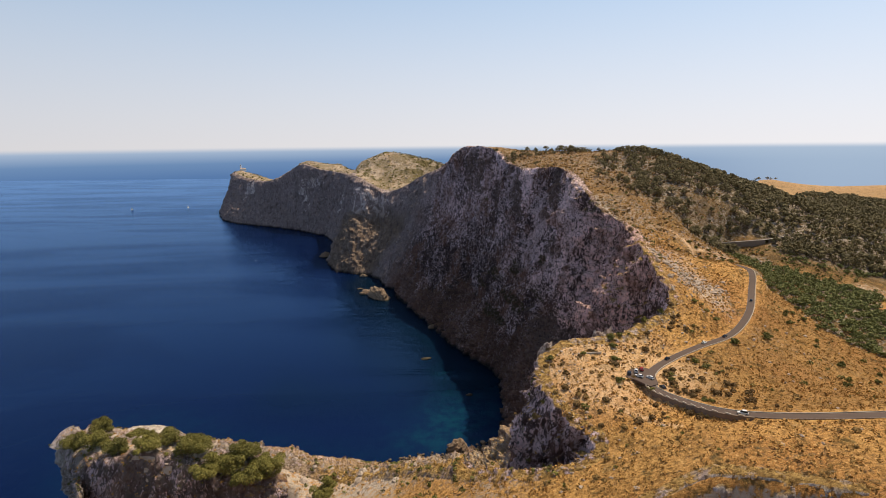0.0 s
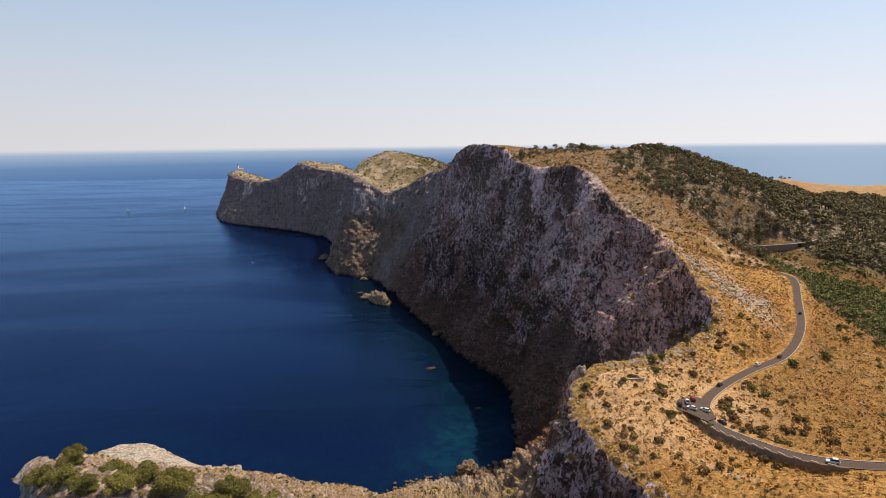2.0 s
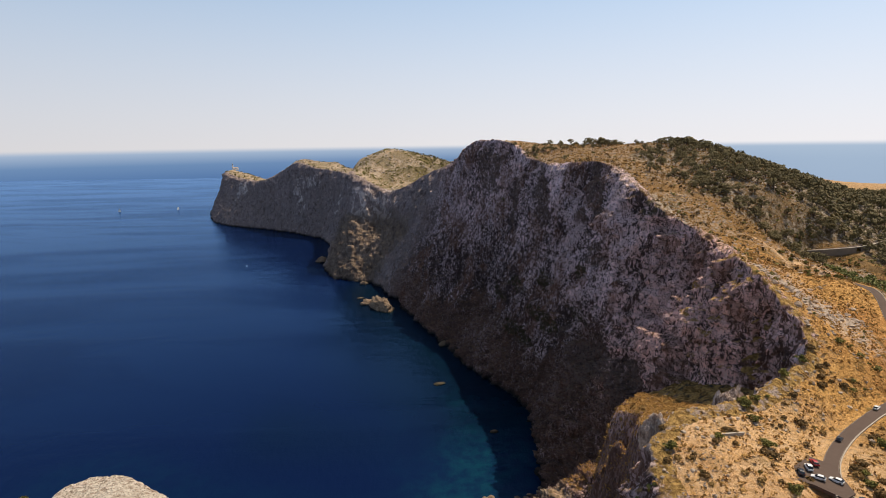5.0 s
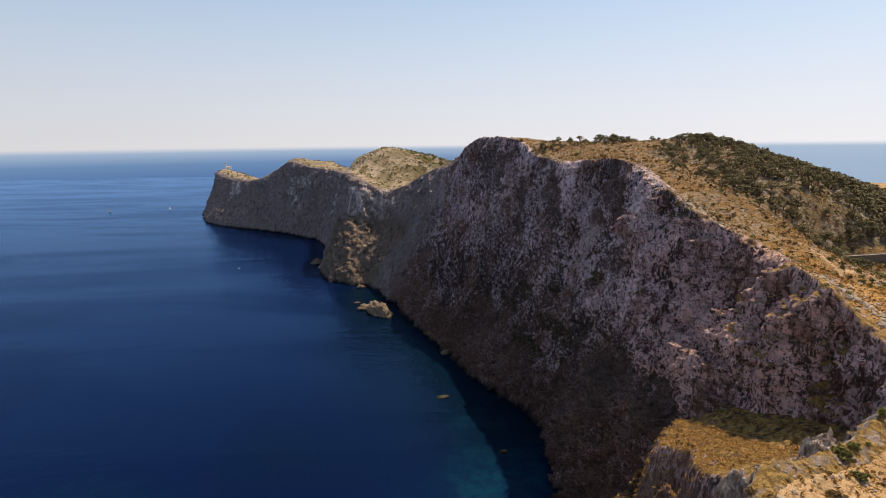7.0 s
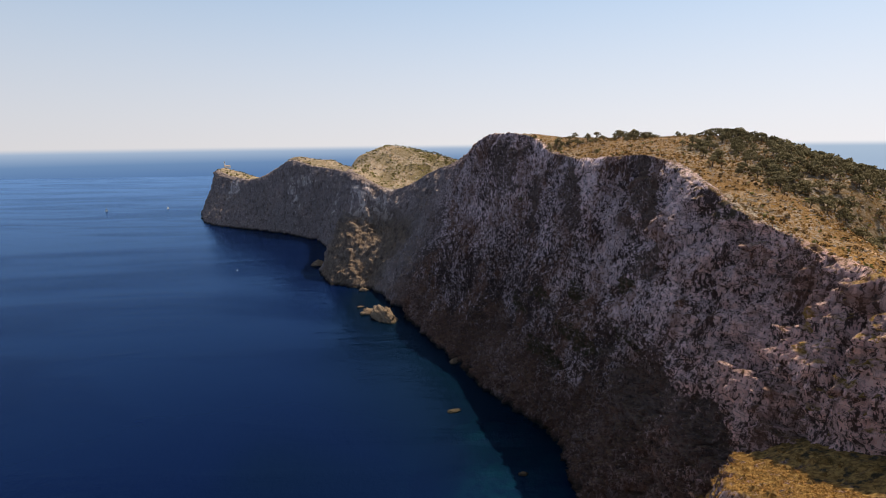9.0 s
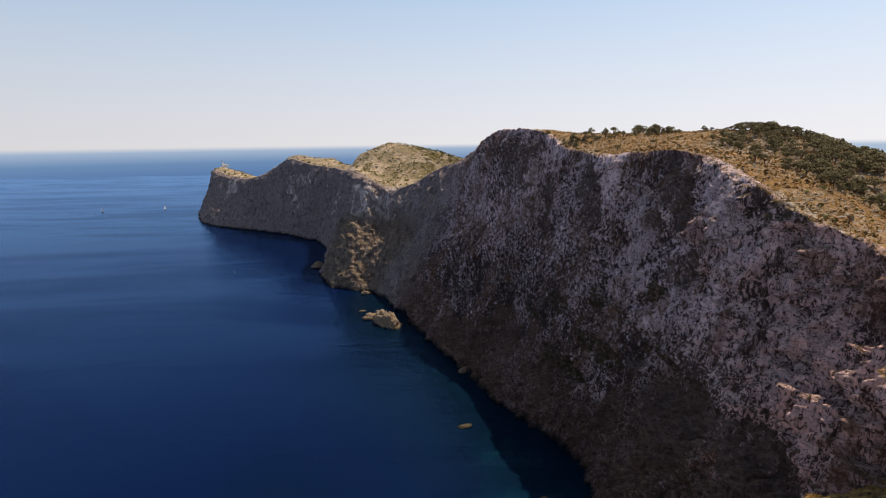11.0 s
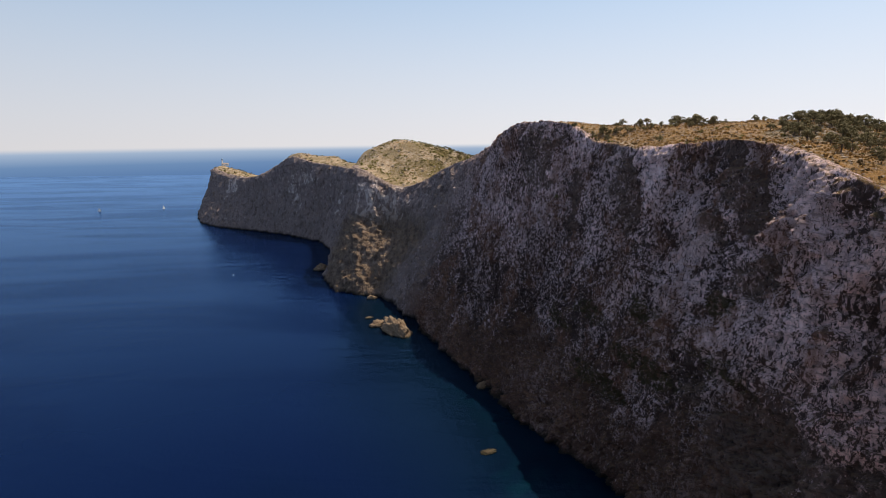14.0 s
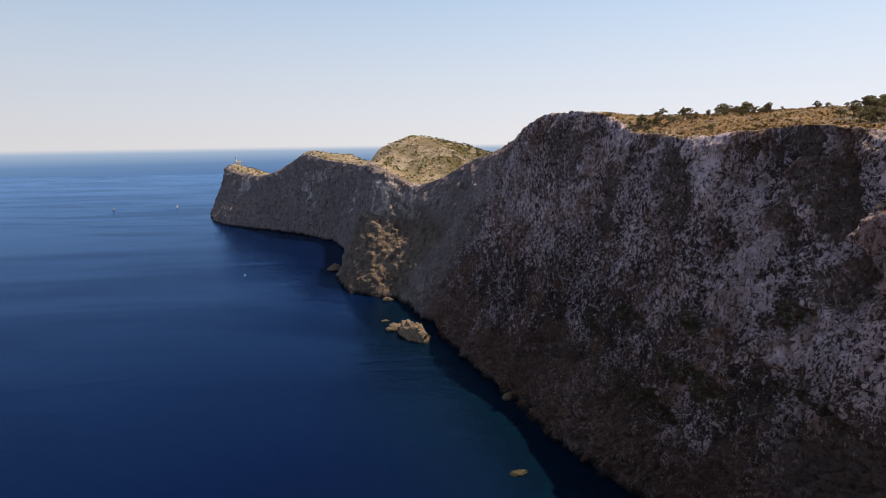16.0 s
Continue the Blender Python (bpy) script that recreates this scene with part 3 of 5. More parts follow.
def build_ground():
    xs = steps([(-980, -320, 9), (-320, 0, 2.6), (0, 330, 1.9), (330, 640, 5), (640, 1900, 22)])
    ys = steps([(-260, 60, 10), (60, 140, 4), (140, 560, 1.9), (560, 960, 3.2), (960, 1700, 8), (1700, 2700, 12)])
    gx, gy = np.meshgrid(xs, ys)
    z = lie(gx, gy)
    flat = np.stack([gx.ravel(), gy.ravel()], 1)
    inside = inside_land(flat)
    faces = grid_faces(len(ys), len(xs))
    faces = faces[inside[faces].all(1)]
    used = np.unique(faces)
    renumber = np.zeros(len(flat), int)
    renumber[used] = np.arange(len(used))
    verts = np.c_[flat, z.ravel()][used]
    me = mesh_of("ground", verts, renumber[faces], GROUND)
    d, _, _ = nearest_on(shore_poly[::2], verts[:, :2])
    stony = 0.5 * (1 - smooth(d, 3, 16)) + 0.5 * smooth(fbm(np.c_[verts[:, :2] / 60, np.zeros(len(verts))], 3, 0.5, 21), 0.05, 0.4)
    x, y = verts[:, 0], verts[:, 1]
    stony *= 1 - 0.85 * smooth(350 - y, 0, 40) * smooth(x, 30, 50)
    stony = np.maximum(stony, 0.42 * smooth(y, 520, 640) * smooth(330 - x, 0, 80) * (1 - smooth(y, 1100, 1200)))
    stony = np.maximum(stony, 0.9 * smooth(15 - x + 25 * fbm(verts / 30, 3, 0.5, 153), 0, 40) * smooth(460 - y, 0, 30) * smooth(y, 215, 270))
    stony = np.maximum(stony, 0.75 * smooth(26 - np.hypot(x - 185, (y - 385) * 0.5), 0, 14))
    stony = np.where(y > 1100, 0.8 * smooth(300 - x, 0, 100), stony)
    stony *= 1 - smooth(x, 480, 560)
    bend_x = np.interp(y, [216, 236, 256, 272, 289, 304, 322, 355, 400, 432], [122, 110, 105, 111, 128, 150, 179, 208, 235, 252])
    inner = smooth(x - bend_x, 3, 16) * smooth(y, 208, 220) * smooth(440 - y, 0, 30)
    attribute(me, "moor", 0.42 * inner + 0.95 * smooth(y, 430, 530) * (0.8 + 0.2 * smooth(x, 205, 260)) * (1 - smooth(x, 520, 620)) + 0.62 * smooth(x, 520, 620))
    attribute(me, "heath", smooth(y, 1250, 1350) * smooth(200 - x, 0, 60) * (0.62 + 0.38 * smooth(x, -130, -60)))
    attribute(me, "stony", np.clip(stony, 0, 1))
    attribute(me, "wood", woodland(verts))
    attribute(me, "path", tracks(verts))
    return tagged(new("ground", me), "dry golden hillside with pale stones and scattered scrub", "hillside", kind="structure")


GULLY = [(258, 452), (268, 466), (282, 500), (292, 546), (308, 552), (318, 522), (345, 508), (366, 502), (405, 474), (362, 440), (372, 400), (380, 362), (345, 347), (300, 346), (284, 352), (279, 362), (270, 375), (273, 395), (274, 412), (257, 424)]


def woodland(v):
    """How densely trees stand at the places v, 0 to 1."""
    x, y = v[:, 0], v[:, 1]
    hill = smooth(x - 222 + 0.35 * (y - 500), -30, 60) * smooth(y, 520, 570)
    hill *= smooth(0.34 + 1.0 * fbm(np.c_[x / 55, y / 55, 0 * x], 3, 0.5, 31) + 0.35 * smooth(x, 230, 330), 0.2, 0.6)
    hill = np.maximum(hill, 0.9 * np.exp(-((x - 252) / 42)**2 - ((y - 597) / 38)**2) * smooth(y, 545, 565))
    hill *= 1 - smooth(y, 760, 800) * (1 - smooth(x, 165, 225)) * 0.85
    hill *= 1 - smooth(y - 0.3 * x, 740, 800) * smooth(x, 225, 300)
    shake = 7 * np.stack([fbm(np.c_[x / 16, y / 16, 0 * x], 3, 0.5, 33), fbm(np.c_[x / 16, y / 16, 0 * x], 3, 0.5, 35)], 1)
    gully = within(v[:, :2] + shake, GULLY) * 1.0
    far_wood = smooth(x, 335, 360) * smooth(y, 520, 552) * (1 - smooth(y - 0.3 * x, 740, 800))
    hill_b = 0.55 * smooth(60 - np.hypot((x + 40) * 0.7, y - 1560) * 0.45, 0, 20) * smooth(x, -95, -30)
    return np.clip(np.maximum.reduce([hill, gully, far_wood, hill_b]), 0, 1)


PATHS = [[(97, 262), (84, 252), (79, 238), (88, 222), (96, 205)], [(97, 263), (80, 268), (66, 262)], [(225, 470), (222, 490), (214, 505)], [(222, 478), (240, 485), (255, 488)]]


def tracks(v):
    out = np.zeros(len(v))
    for line in PATHS:
        pts = spline(line, even(line, 3.0))
        d, _, _ = nearest_on(pts, v[:, :2])
        out = np.maximum(out, 1 - smooth(d, 0.7, 2.4))
    bare = 1 - smooth(np.hypot((v[:, 0] - 82) / 1.3, v[:, 1] - 276), 26, 58)
    out = np.maximum(out, 0.45 * smooth(v[:, 0], 540, 640) * smooth(v[:, 1], 1020, 1100))
    return np.maximum(out, bare * (0.72 + 0.5 * fbm(np.c_[v[:, :2] / 9, 0 * out], 3, 0.6, 151)))


# deep vertical clefts of the near face: where along it, half width, depth
CLEFTS = [(868, 5, 6), (735, 4, 4), (688, 6, 4), (536, 6, 6), (478, 5, 7), (448, 4, 6), (416, 5, 7), (384, 5, 8)]
# bays between the buttresses: where the near wall ends at 260 m, lean, width, depth, lowest and highest point
BAYS = [(927, 0.10, 46, 13, 170, 300), (788, 0.62, 62, 11, 150, 280), (634, 0.72, 52, 14, 165, 275), (1000, 0.2, 40, 9, 120, 260)]
# rounded hollows under overhangs: along, height, half length, half height, depth
HOLLOWS = [(667, 201, 15, 13, 9), (608, 184, 13, 17, 11), (588, 203, 8, 9, 8), (545, 186, 10, 14, 9), (528, 224, 20, 7, 8), (572, 104, 38, 20, 12), (500, 112, 34, 13, 10), (1011, 205, 11, 20, 9),
           (470, 196, 12, 15, 9), (437, 160, 16, 7, 8), (412, 147, 42, 9, 13), (418, 196, 7, 22, 10), (372, 190, 8, 20, 9), (720, 60, 30, 7, 8), (506, 158, 18, 5, 7), (468, 158, 14, 5, 7)]
# blocks and ribs that stand proud: along, height, half length, half height, how far
KNUCKLES = [(548, 158, 12, 18, 2.5), (522, 186, 12, 12, 2.5), (505, 170, 14, 12, 2), (585, 215, 14, 24, 4), (487, 140, 18, 10, 6), (455, 172, 14, 14, 5), (640, 136, 18, 10, 7), (690, 104, 26, 8, 6), (840, 92, 30, 9, 6)]


def around(p, row, wander):
    """1 in the middle of the oval patch (along, height, half length, half height), 0 outside, with a ragged border."""
    y0, z0, ry, rz = row[:4]
    lean = row[4] if len(row) > 5 else 0.0
    d = np.hypot((p[:, 1] - y0 - lean * (p[:, 2] - z0)) / ry, (p[:, 2] - z0) / rz)
    return smooth(1.0 - d + wander, -0.12, 0.3)


def relief(p, run):
    """How far the cliff stands out at the places p: buttresses, bays, clefts, hollows, flakes, blocks and strata."""
    x, y, z = p[:, 0], p[:, 1], p[:, 2]
    q = np.stack([x, y, z], 1)
    face = smooth(x, 20, 60) * smooth(y, 330, 360)
    calmer = (1 - 0.6 * smooth(y, 1080, 1200)) * (1 - 0.35 * smooth(620 - y, 0, 60) * smooth(x, 90, 120))
    out = 10.0 * fbm(q / (60, 60, 170), 3, 0.5, 41)
    bend = y + 12 * fbm(q / 45, 3, 0.5, 43) + 0.10 * (z - 200)
    for where, wide, deep in CLEFTS:
        out -= deep * np.exp(-((bend - where) / wide)**2) * smooth(z, 40, 150)
    edge_y = y + 5 * fbm(q / (20, 20, 40), 3, 0.5, 45)
    for where, lean, wide, deep, lo, hi in BAYS:
        past = edge_y - where - lean * (z - 260)
        out -= deep * smooth(past, 0, 5) * (1 - smooth(past, 0.35 * wide, wide)) * smooth(z, lo, lo + 35) * (1 - smooth(z, hi, hi + 10))
    ragged = 0.45 * fbm(q / (9, 9, 12), 3, 0.55, 57)
    for row in HOLLOWS:
        out -= row[-1] * around(p, row[:4], ragged) * face
    for row in KNUCKLES:
        out += row[-1] * around(p, row[:4], ragged) * face
    out += 2.2 * fbm(q / (6.5, 6.5, 48), 2, 0.5, 49, ridged=True) * smooth(z, 90, 150)
    out += 5.5 * fbm(q / (16, 16, 60), 3, 0.55, 47, ridged=True)
    warp = q + 4.0 * np.stack([fbm(q / 9, 2, 0.5, 51), fbm(q / 9, 2, 0.5, 53), fbm(q / 9, 2, 0.5, 55)], 1)
    # flakes that thicken downwards and break off below
    f1, f2, who, over = cellular(warp / (10.0, 10.0, 17.0), 61)
    out += 4.5 * (who - 0.5) + 2.5 * np.minimum(f2 - f1, 0.35) - 4.5 * over * (0.4 + who) * calmer
    f1, f2, who, over = cellular(warp / (4.0, 4.0, 7.0), 71)
    out += calmer * (2.6 * (who - 0.5) + 2.2 * np.minimum(f2 - f1, 0.3) - 2.6 * over)
    f1, f2, who, over = cellular(warp / (2.0, 2.0, 3.2), 73)
    out += calmer * (1.1 * (who - 0.5) - 1.2 * over)
    # hollows eaten into the face
    f1, f2, who, over = cellular(warp / (13.0, 13.0, 17.0), 91)
    here = smooth(1120 - y, 0, 60)
    out -= 5.0 * here * smooth(0.33 - f1, 0.0, 0.2) * (who > 0.35)
    out += 1.3 * calmer * fbm(q / 2.4, 3, 0.6, 77, ridged=True)
    # broad leaning ribs on the headlands farther out
    rib = np.stack([x + 0.25 * z, y, z], 1)
    out += 9.0 * smooth(y, 1080, 1200) * fbm(rib / (34, 34, 110), 4, 0.55, 79, ridged=True)
    # bedded rock low on the nearer face
    bed = smooth(150 - z, 0, 60) * smooth(720 - y, 0, 120)
    tilted = (z + 0.36 * y) / 10.0 + 0.8 * fbm(q / 26, 3, 0.5, 87)
    out += smooth(640 - y, 0, 90) * smooth(y, 330, 380) * 2.0 * (np.abs((tilted % 1.0) - 0.5) * 2 - 0.5)
    layer = z / 6.5 + 0.7 * fbm(q / 30, 2, 0.5, 83)
    out += bed * 2.6 * (np.abs((layer % 1.0) - 0.5) * 2 - 0.5)
    return out


# patches of the near face by their cover (along, height, half length, half height, lean): brown stain with painted
# shade in bays and hollows, pale slabs, dark heath on ledges, dry grass
SHADED_STAIN = [(978, 250, 26, 40, 0.0), (802, 232, 22, 48, 0.65), (655, 238, 15, 34, 0.72), (667, 203, 20, 18, 0.3), (608, 186, 18, 22, 0.2),
           (572, 98, 46, 26, 0.0), (500, 104, 40, 16, 0.0), (1011, 205, 12, 22, 0.0), (905, 205, 12, 40, 0.1)]
PALE = [(893, 258, 22, 24, 0.1), (745, 238, 36, 40, 0.65), (700, 215, 30, 40, 0.6), (588, 240, 16, 28, 0.3), (560, 215, 18, 20, 0.0), (546, 160, 14, 20, 0.0), (505, 160, 26, 22, 0.0), (455, 190, 30, 26, 0.0), (487, 140, 20, 10, 0.0),
        (524, 190, 12, 12, 0.0), (640, 140, 20, 9, 0.0), (690, 150, 30, 30, 0.3), (658, 76, 3, 9, 0.4)]
# on the far headlands: pale rock, and sunlit streaks painted in as pale
LIT_PALE = [(1907, 168, 34, 22, 0.0), (1926, 122, 16, 34, 0.2), (1898, 80, 12, 18, 0.0), (2169, 128, 30, 40, 0.0), (1711, 128, 20, 40, 0.0), (1345, 150, 26, 50, 0.3), (1290, 70, 22, 40, 0.0)]
HEATHY = [(735, 62, 34, 9, 0.0), (850, 84, 36, 10, 0.0), (690, 92, 44, 8, 0.0), (622, 122, 32, 9, 0.0), (780, 108, 40, 9, 0.0), (720, 130, 26, 8, 0.0), (640, 160, 14, 12, 0.0), (545, 236, 22, 7, 0.0)]
DRY = [(441, 180, 7, 3.2, 1.2), (452, 190, 9, 5, 0.8)]


def cover(p, rows, seed):
    """How far the patches reach over the places p, 0 to 1."""
    ragged = 1.2 * fbm(p / (14, 14, 20), 5, 0.62, seed)
    total = np.zeros(len(p))
    for row in rows:
        total = np.maximum(total, around(p, row + (0,), ragged))
    return total * np.maximum(smooth(p[:, 0], 20, 60) * smooth(p[:, 1], 330, 360), smooth(p[:, 1], 1150, 1200))


def build_cliff(name, first, last, step, heights, label, edge=EDGE, feet=FOOT, bends=BREAK, bottom=0.0, rough=1.0):
    at = even(edge, step)
    at = at[(at >= first) & (at <= last)]
    top, foot, brk = spline(edge, at), spline(feet, at), np.clip(spline(bends, at), 0.05, 0.95)
    # the lip lies on the ground inland of the edge
    ahead = np.gradient(top[:, :2], axis=0)
    wob = np.c_[top[:, :2] / 13.0, np.zeros(len(top))]
    top[:, 2] += 2.2 * fbm(wob, 4, 0.6, 101) - 0.6
    inland = np.stack([-ahead[:, 1], ahead[:, 0]], 1) / np.linalg.norm(ahead, axis=1, keepdims=True)
    rows = []
    for back_by, lift in ((9, -1.2), (7, -0.3), (5, 0.3), (3.2, 0.5), (1.6, 0.6), (0.6, 0.5)):
        xy = top[:, :2] + inland * back_by
        rows.append(np.c_[xy, lie(xy[:, 0], xy[:, 1]) + lift])
    lips = len(rows)
    drop = foot - top[:, :2]
    u = np.array([[0.0, 1.0]] * len(at))
    knee = np.stack([u, brk[:, :2], brk[:, 2:], np.array([[1.0, 0.0]] * len(at)), np.array([[1.05, -0.05]] * len(at))], 1)
    for v in np.linspace(0, 1, heights):
        # even steps along the bent profile
        seg = np.linalg.norm(np.diff(knee * np.stack([np.linalg.norm(drop, axis=1), top[:, 2] - bottom], 1)[:, None], axis=1), axis=2)
        run = np.concatenate([np.zeros((len(at), 1)), np.cumsum(seg, 1)], 1)
        want = v * run[:, -1]
        i = np.clip((run[:, 1:] < want[:, None]).sum(1), 0, 3)
        r = np.arange(len(at))
        f = (want - run[r, i]) / np.maximum(seg[r, i], 1e-6)
        across = knee[r, i] + (knee[r, i + 1] - knee[r, i]) * f[:, None]
        rows.append(np.c_[top[:, :2] + drop * across[:, :1], bottom + (top[:, 2] - bottom) * across[:, 1]])
    base = np.stack(rows)
    # outward directions, softened so that neighbours never cross
    du, dv = np.gradient(base, axis=1), np.gradient(base, axis=0)
    normal = np.cross(dv, du)
    for _ in range(12):
        normal[1:-1] = (normal[:-2] + normal[1:-1] + normal[2:]) / 3
        normal[:, 1:-1] = (normal[:, :-2] + normal[:, 1:-1] + normal[:, 2:]) / 3
    normal /= np.linalg.norm(normal, axis=2, keepdims=True) + 1e-9
    out = rough * relief(base.reshape(-1, 3), None).reshape(base.shape[:2])
    strength = np.r_[np.linspace(0, 0.45, lips), np.full(heights, 1.0)]
    deep = np.arange(heights) / heights
    strength[lips:] = 0.5 + 0.5 * smooth(deep, 0.0, 0.05)
    strength[lips:] *= 1 - 0.15 * smooth(deep, 0.9, 1.0)
    sideways = normal.copy()
    sideways[:lips + 2, :, 2] *= 0.3
    bx, by, bz = base[:, :, 0], base[:, :, 1], base[:, :, 2]
    calm = 1 - 0.5 * smooth(10 - bx, 0, 30) * smooth(530 - by, 0, 40)
    calm *= 1 - 0.88 * smooth(-215 - bx, 0, 25) * smooth(by, 420, 450) * smooth(700 - by, 0, 50) * smooth(45 - bz, 0, 10)
    calm *= 1 - 0.12 * smooth(325 - by, 0, 15) * smooth(bx, 25, 40) * smooth(bz, 160, 172)
    calm *= 1 - 0.7 * smooth(438 - by, 0, 20) * smooth(by, 325, 345) * smooth(bx, 66, 84) * smooth(168 - bz, 0, 14)
    verts = base + sideways * (out * strength[:, None] * calm)[:, :, None]
    me = mesh_of(name, verts.reshape(-1, 3), grid_faces(*base.shape[:2])[:, ::-1], ROCK)
    spot = base.reshape(-1, 3)
    x, y, z = spot.T
    low = smooth(78 + 44 * smooth(700 - y, 0, 140) + 40 * fbm(spot / 50, 3, 0.5, 111) - z, -20, 70) * smooth(y, 300, 420) * smooth(1250 - y, 0, 200)
    nose = smooth(165 - z, 0, 60) * smooth(1400 - y, 0, 60) * smooth(y, 1190, 1250)
    headland = smooth(20 - x, 0, 30) * smooth(600 - y, 0, 30)
    headland = np.maximum(headland, smooth(70 - x, 0, 20) * smooth(485 - y, 0, 30) * smooth(112 - z, 0, 25))
    low *= (1 - headland) * (1 - 0.25 * smooth(550 - y, 0, 60))
    snout = 0.2 * smooth(330 - y, 0, 20) * smooth(x, -10, 10) * smooth(186 - z, 0, 12)
    attribute(me, "earthy", np.clip(np.maximum(low, snout), 0, 1))
    attribute(me, "bedded", np.maximum(smooth(660 - y, 0, 100) * smooth(y, 330, 370), low * 0.7))
    upper = smooth(z + 30 * fbm(spot / 60, 3, 0.5, 113) + 40 * smooth(600 - y, 0, 80), 70, 190) * smooth(y, 300, 360)
    near_rock = 0 if name == "crag" else smooth(10 - x, 0, 30) * smooth(600 - y, 0, 30) * smooth(y, 315, 350)
    # paler promontory rock, its tone also standing in for sky and bounced light
    promontory = smooth(330 - y, 0, 20) * smooth(x, 0, 20) * smooth(z, 90, 140)
    attribute(me, "pale", np.maximum.reduce([upper, near_rock + 0 * x, 1.2 * promontory]))
    attribute(me, "bleached", np.clip(headland * (0.4 if name == "crag" else 1.0) * (0.55 + 0.45 * smooth(y, 325, 365)) * (0.6 + 0.4 * fbm(spot / 25, 3, 0.5, 121) + 0.5 * smooth(x, -240, -270)) + smooth(345 - y, 0, 15) * smooth(x, 20, 40) * smooth(z, 177, 186) * 0.65, 0, 1))
    attribute(me, "tan", 0.85 * nose)
    attribute(me, "shaded_stain", cover(spot, SHADED_STAIN, 201))
    attribute(me, "slab", cover(spot, PALE + LIT_PALE, 203))
    attribute(me, "heath_and_shade", cover(spot, HEATHY, 205))
    attribute(me, "dry", cover(spot, DRY, 207))
    attribute(me, "distant", smooth(y, 1060, 1200))
    attribute(me, "rosy", smooth(610 - y, 0, 150) * smooth(y, 330, 380) * smooth(x, 20, 60))
    terrace = smooth(440 - y, 0, 25) * smooth(y, 320, 345) * smooth(x, 70, 85)
    rim_strip = np.repeat(np.r_[np.ones(lips), 1 - smooth(deep, 0.0, 0.12)], base.shape[1]) * smooth(x, -110, -60) * (1 - 0.7 * smooth(y, 1150, 1250)) * (1 - 0.75 * smooth(y, 345, 375))
    shore = smooth(490 - y, 0, 50) * smooth(70 - x, 0, 20) * smooth(x, -290, -240) * smooth(112 - z, 0, 25) * 0.6
    attribute(me, "grassy", np.clip(np.maximum.reduce([terrace, rim_strip, shore]) + 0.12, 0, 1))
    return tagged(new(name, me), label, "cliff", kind="structure")


def build_sea():
    xs = steps([(-9000, -1500, 500), (-1500, -400, 100), (-400, 200, 8), (200, 9000, 400)]).tolist() + [9000]
    ys = steps([(-4000, 300, 200), (300, 1300, 8), (1300, 2600, 100), (2600, 9000, 400)]).tolist() + [9000]
    gx, gy = np.meshgrid(xs, ys)
    flat = np.stack([gx.ravel(), gy.ravel()], 1)
    faces = grid_faces(len(ys), len(xs))
    # the sheet ends behind the land, where the far water takes over
    faces = faces[~((flat[faces][:, :, 0] > 150) & (flat[faces][:, :, 1] > 2500)).any(1)]
    me = mesh_of("sea", np.c_[flat, np.zeros(len(flat))], faces, SEA)
    coast = spline(FOOT, even(FOOT, 12.0))
    d, _, _ = nearest_on(coast, flat)
    cove = np.exp(-((flat[:, 0] - 12) / 52)**2 - ((flat[:, 1] - 545) / 110)**2)
    strip = 0.10 * (1 - smooth(d, 15, 60)) * smooth(1300 - flat[:, 1], 0, 300)
    attribute(me, "shallow", np.clip(cove * 0.5 + strip + 0.25 * fbm(np.c_[flat / 40, 0 * d], 3) * (cove > 0.08), 0, 1))
    # how strongly the cliff's painted reflection darkens the water
    attribute(me, "cliff_reflection", (1 - smooth(d, 30, 230)) * smooth(1350 - flat[:, 1], 0, 200) * smooth(flat[:, 1], 530, 650) * smooth(flat[:, 0], -260, -180))
    return tagged(new("sea", me), "deep blue open sea, turquoise over the shallows of the cove", "sea", kind="structure")


build_sea()
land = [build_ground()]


def build_terrace():
    """The grassy shelf in the notch of the cliff, with its broken front."""
    gx, gy = np.meshgrid(np.arange(40, 166, 1.3), np.arange(322, 486, 1.3))
    x, y = gx.ravel(), gy.ravel()
    flat = np.c_[x, y, 0 * x]
    front = np.interp(y, [322, 342, 398, 430, 446, 470], [70, 72, 86, 100, 114, 130]) + 11 * fbm(flat / 16, 3, 0.55, 141)
    z = 162 - 0.40 * (y - 350) - 0.15 * (122 - x) + 3.6 * fbm(flat / 24, 3, 0.5, 143) + 1.5 * fbm(flat / 5, 3, 0.6, 145)
    z += 5 * smooth(x, 112, 134) * smooth(y, 352, 366)
    past = np.maximum(front - x, 0)
    z -= 3.2 * past + 6 * smooth(past, 0, 5) * fbm(np.c_[x, y, z] / 7, 3, 0.6, 147)
    gap_y = smooth(y, 452, 470)
    z -= 40 * gap_y
    faces = grid_faces(*gx.shape)
    faces = faces[(z[faces] > 72 + 10 * fbm(flat / 9, 3, 0.5, 149)[faces]).all(1)]
    me = mesh_of("terrace", np.c_[x, y, z], faces, ROCK)
    attribute(me, "grassy", (1 - smooth(past, 1, 6)) * (1 - gap_y))
    attribute(me, "earthy", smooth(past, 1, 6))
    # the wall's shadow, painted dark across the rear of the shelf
    attribute(me, "heath_and_shade", smooth(x - 110 + 14 * fbm(flat / 14, 3, 0.55, 155), 0, 8) * smooth(y, 352, 366))
    for name, value in (("bedded", 0.3), ("pale", 0.3), ("rosy", 0.3)):
        attribute(me, name, np.full(len(x), value))
    return tagged(new("terrace", me), "grassy golden terrace on a shelf of the cliff", "terrace", kind="structure")


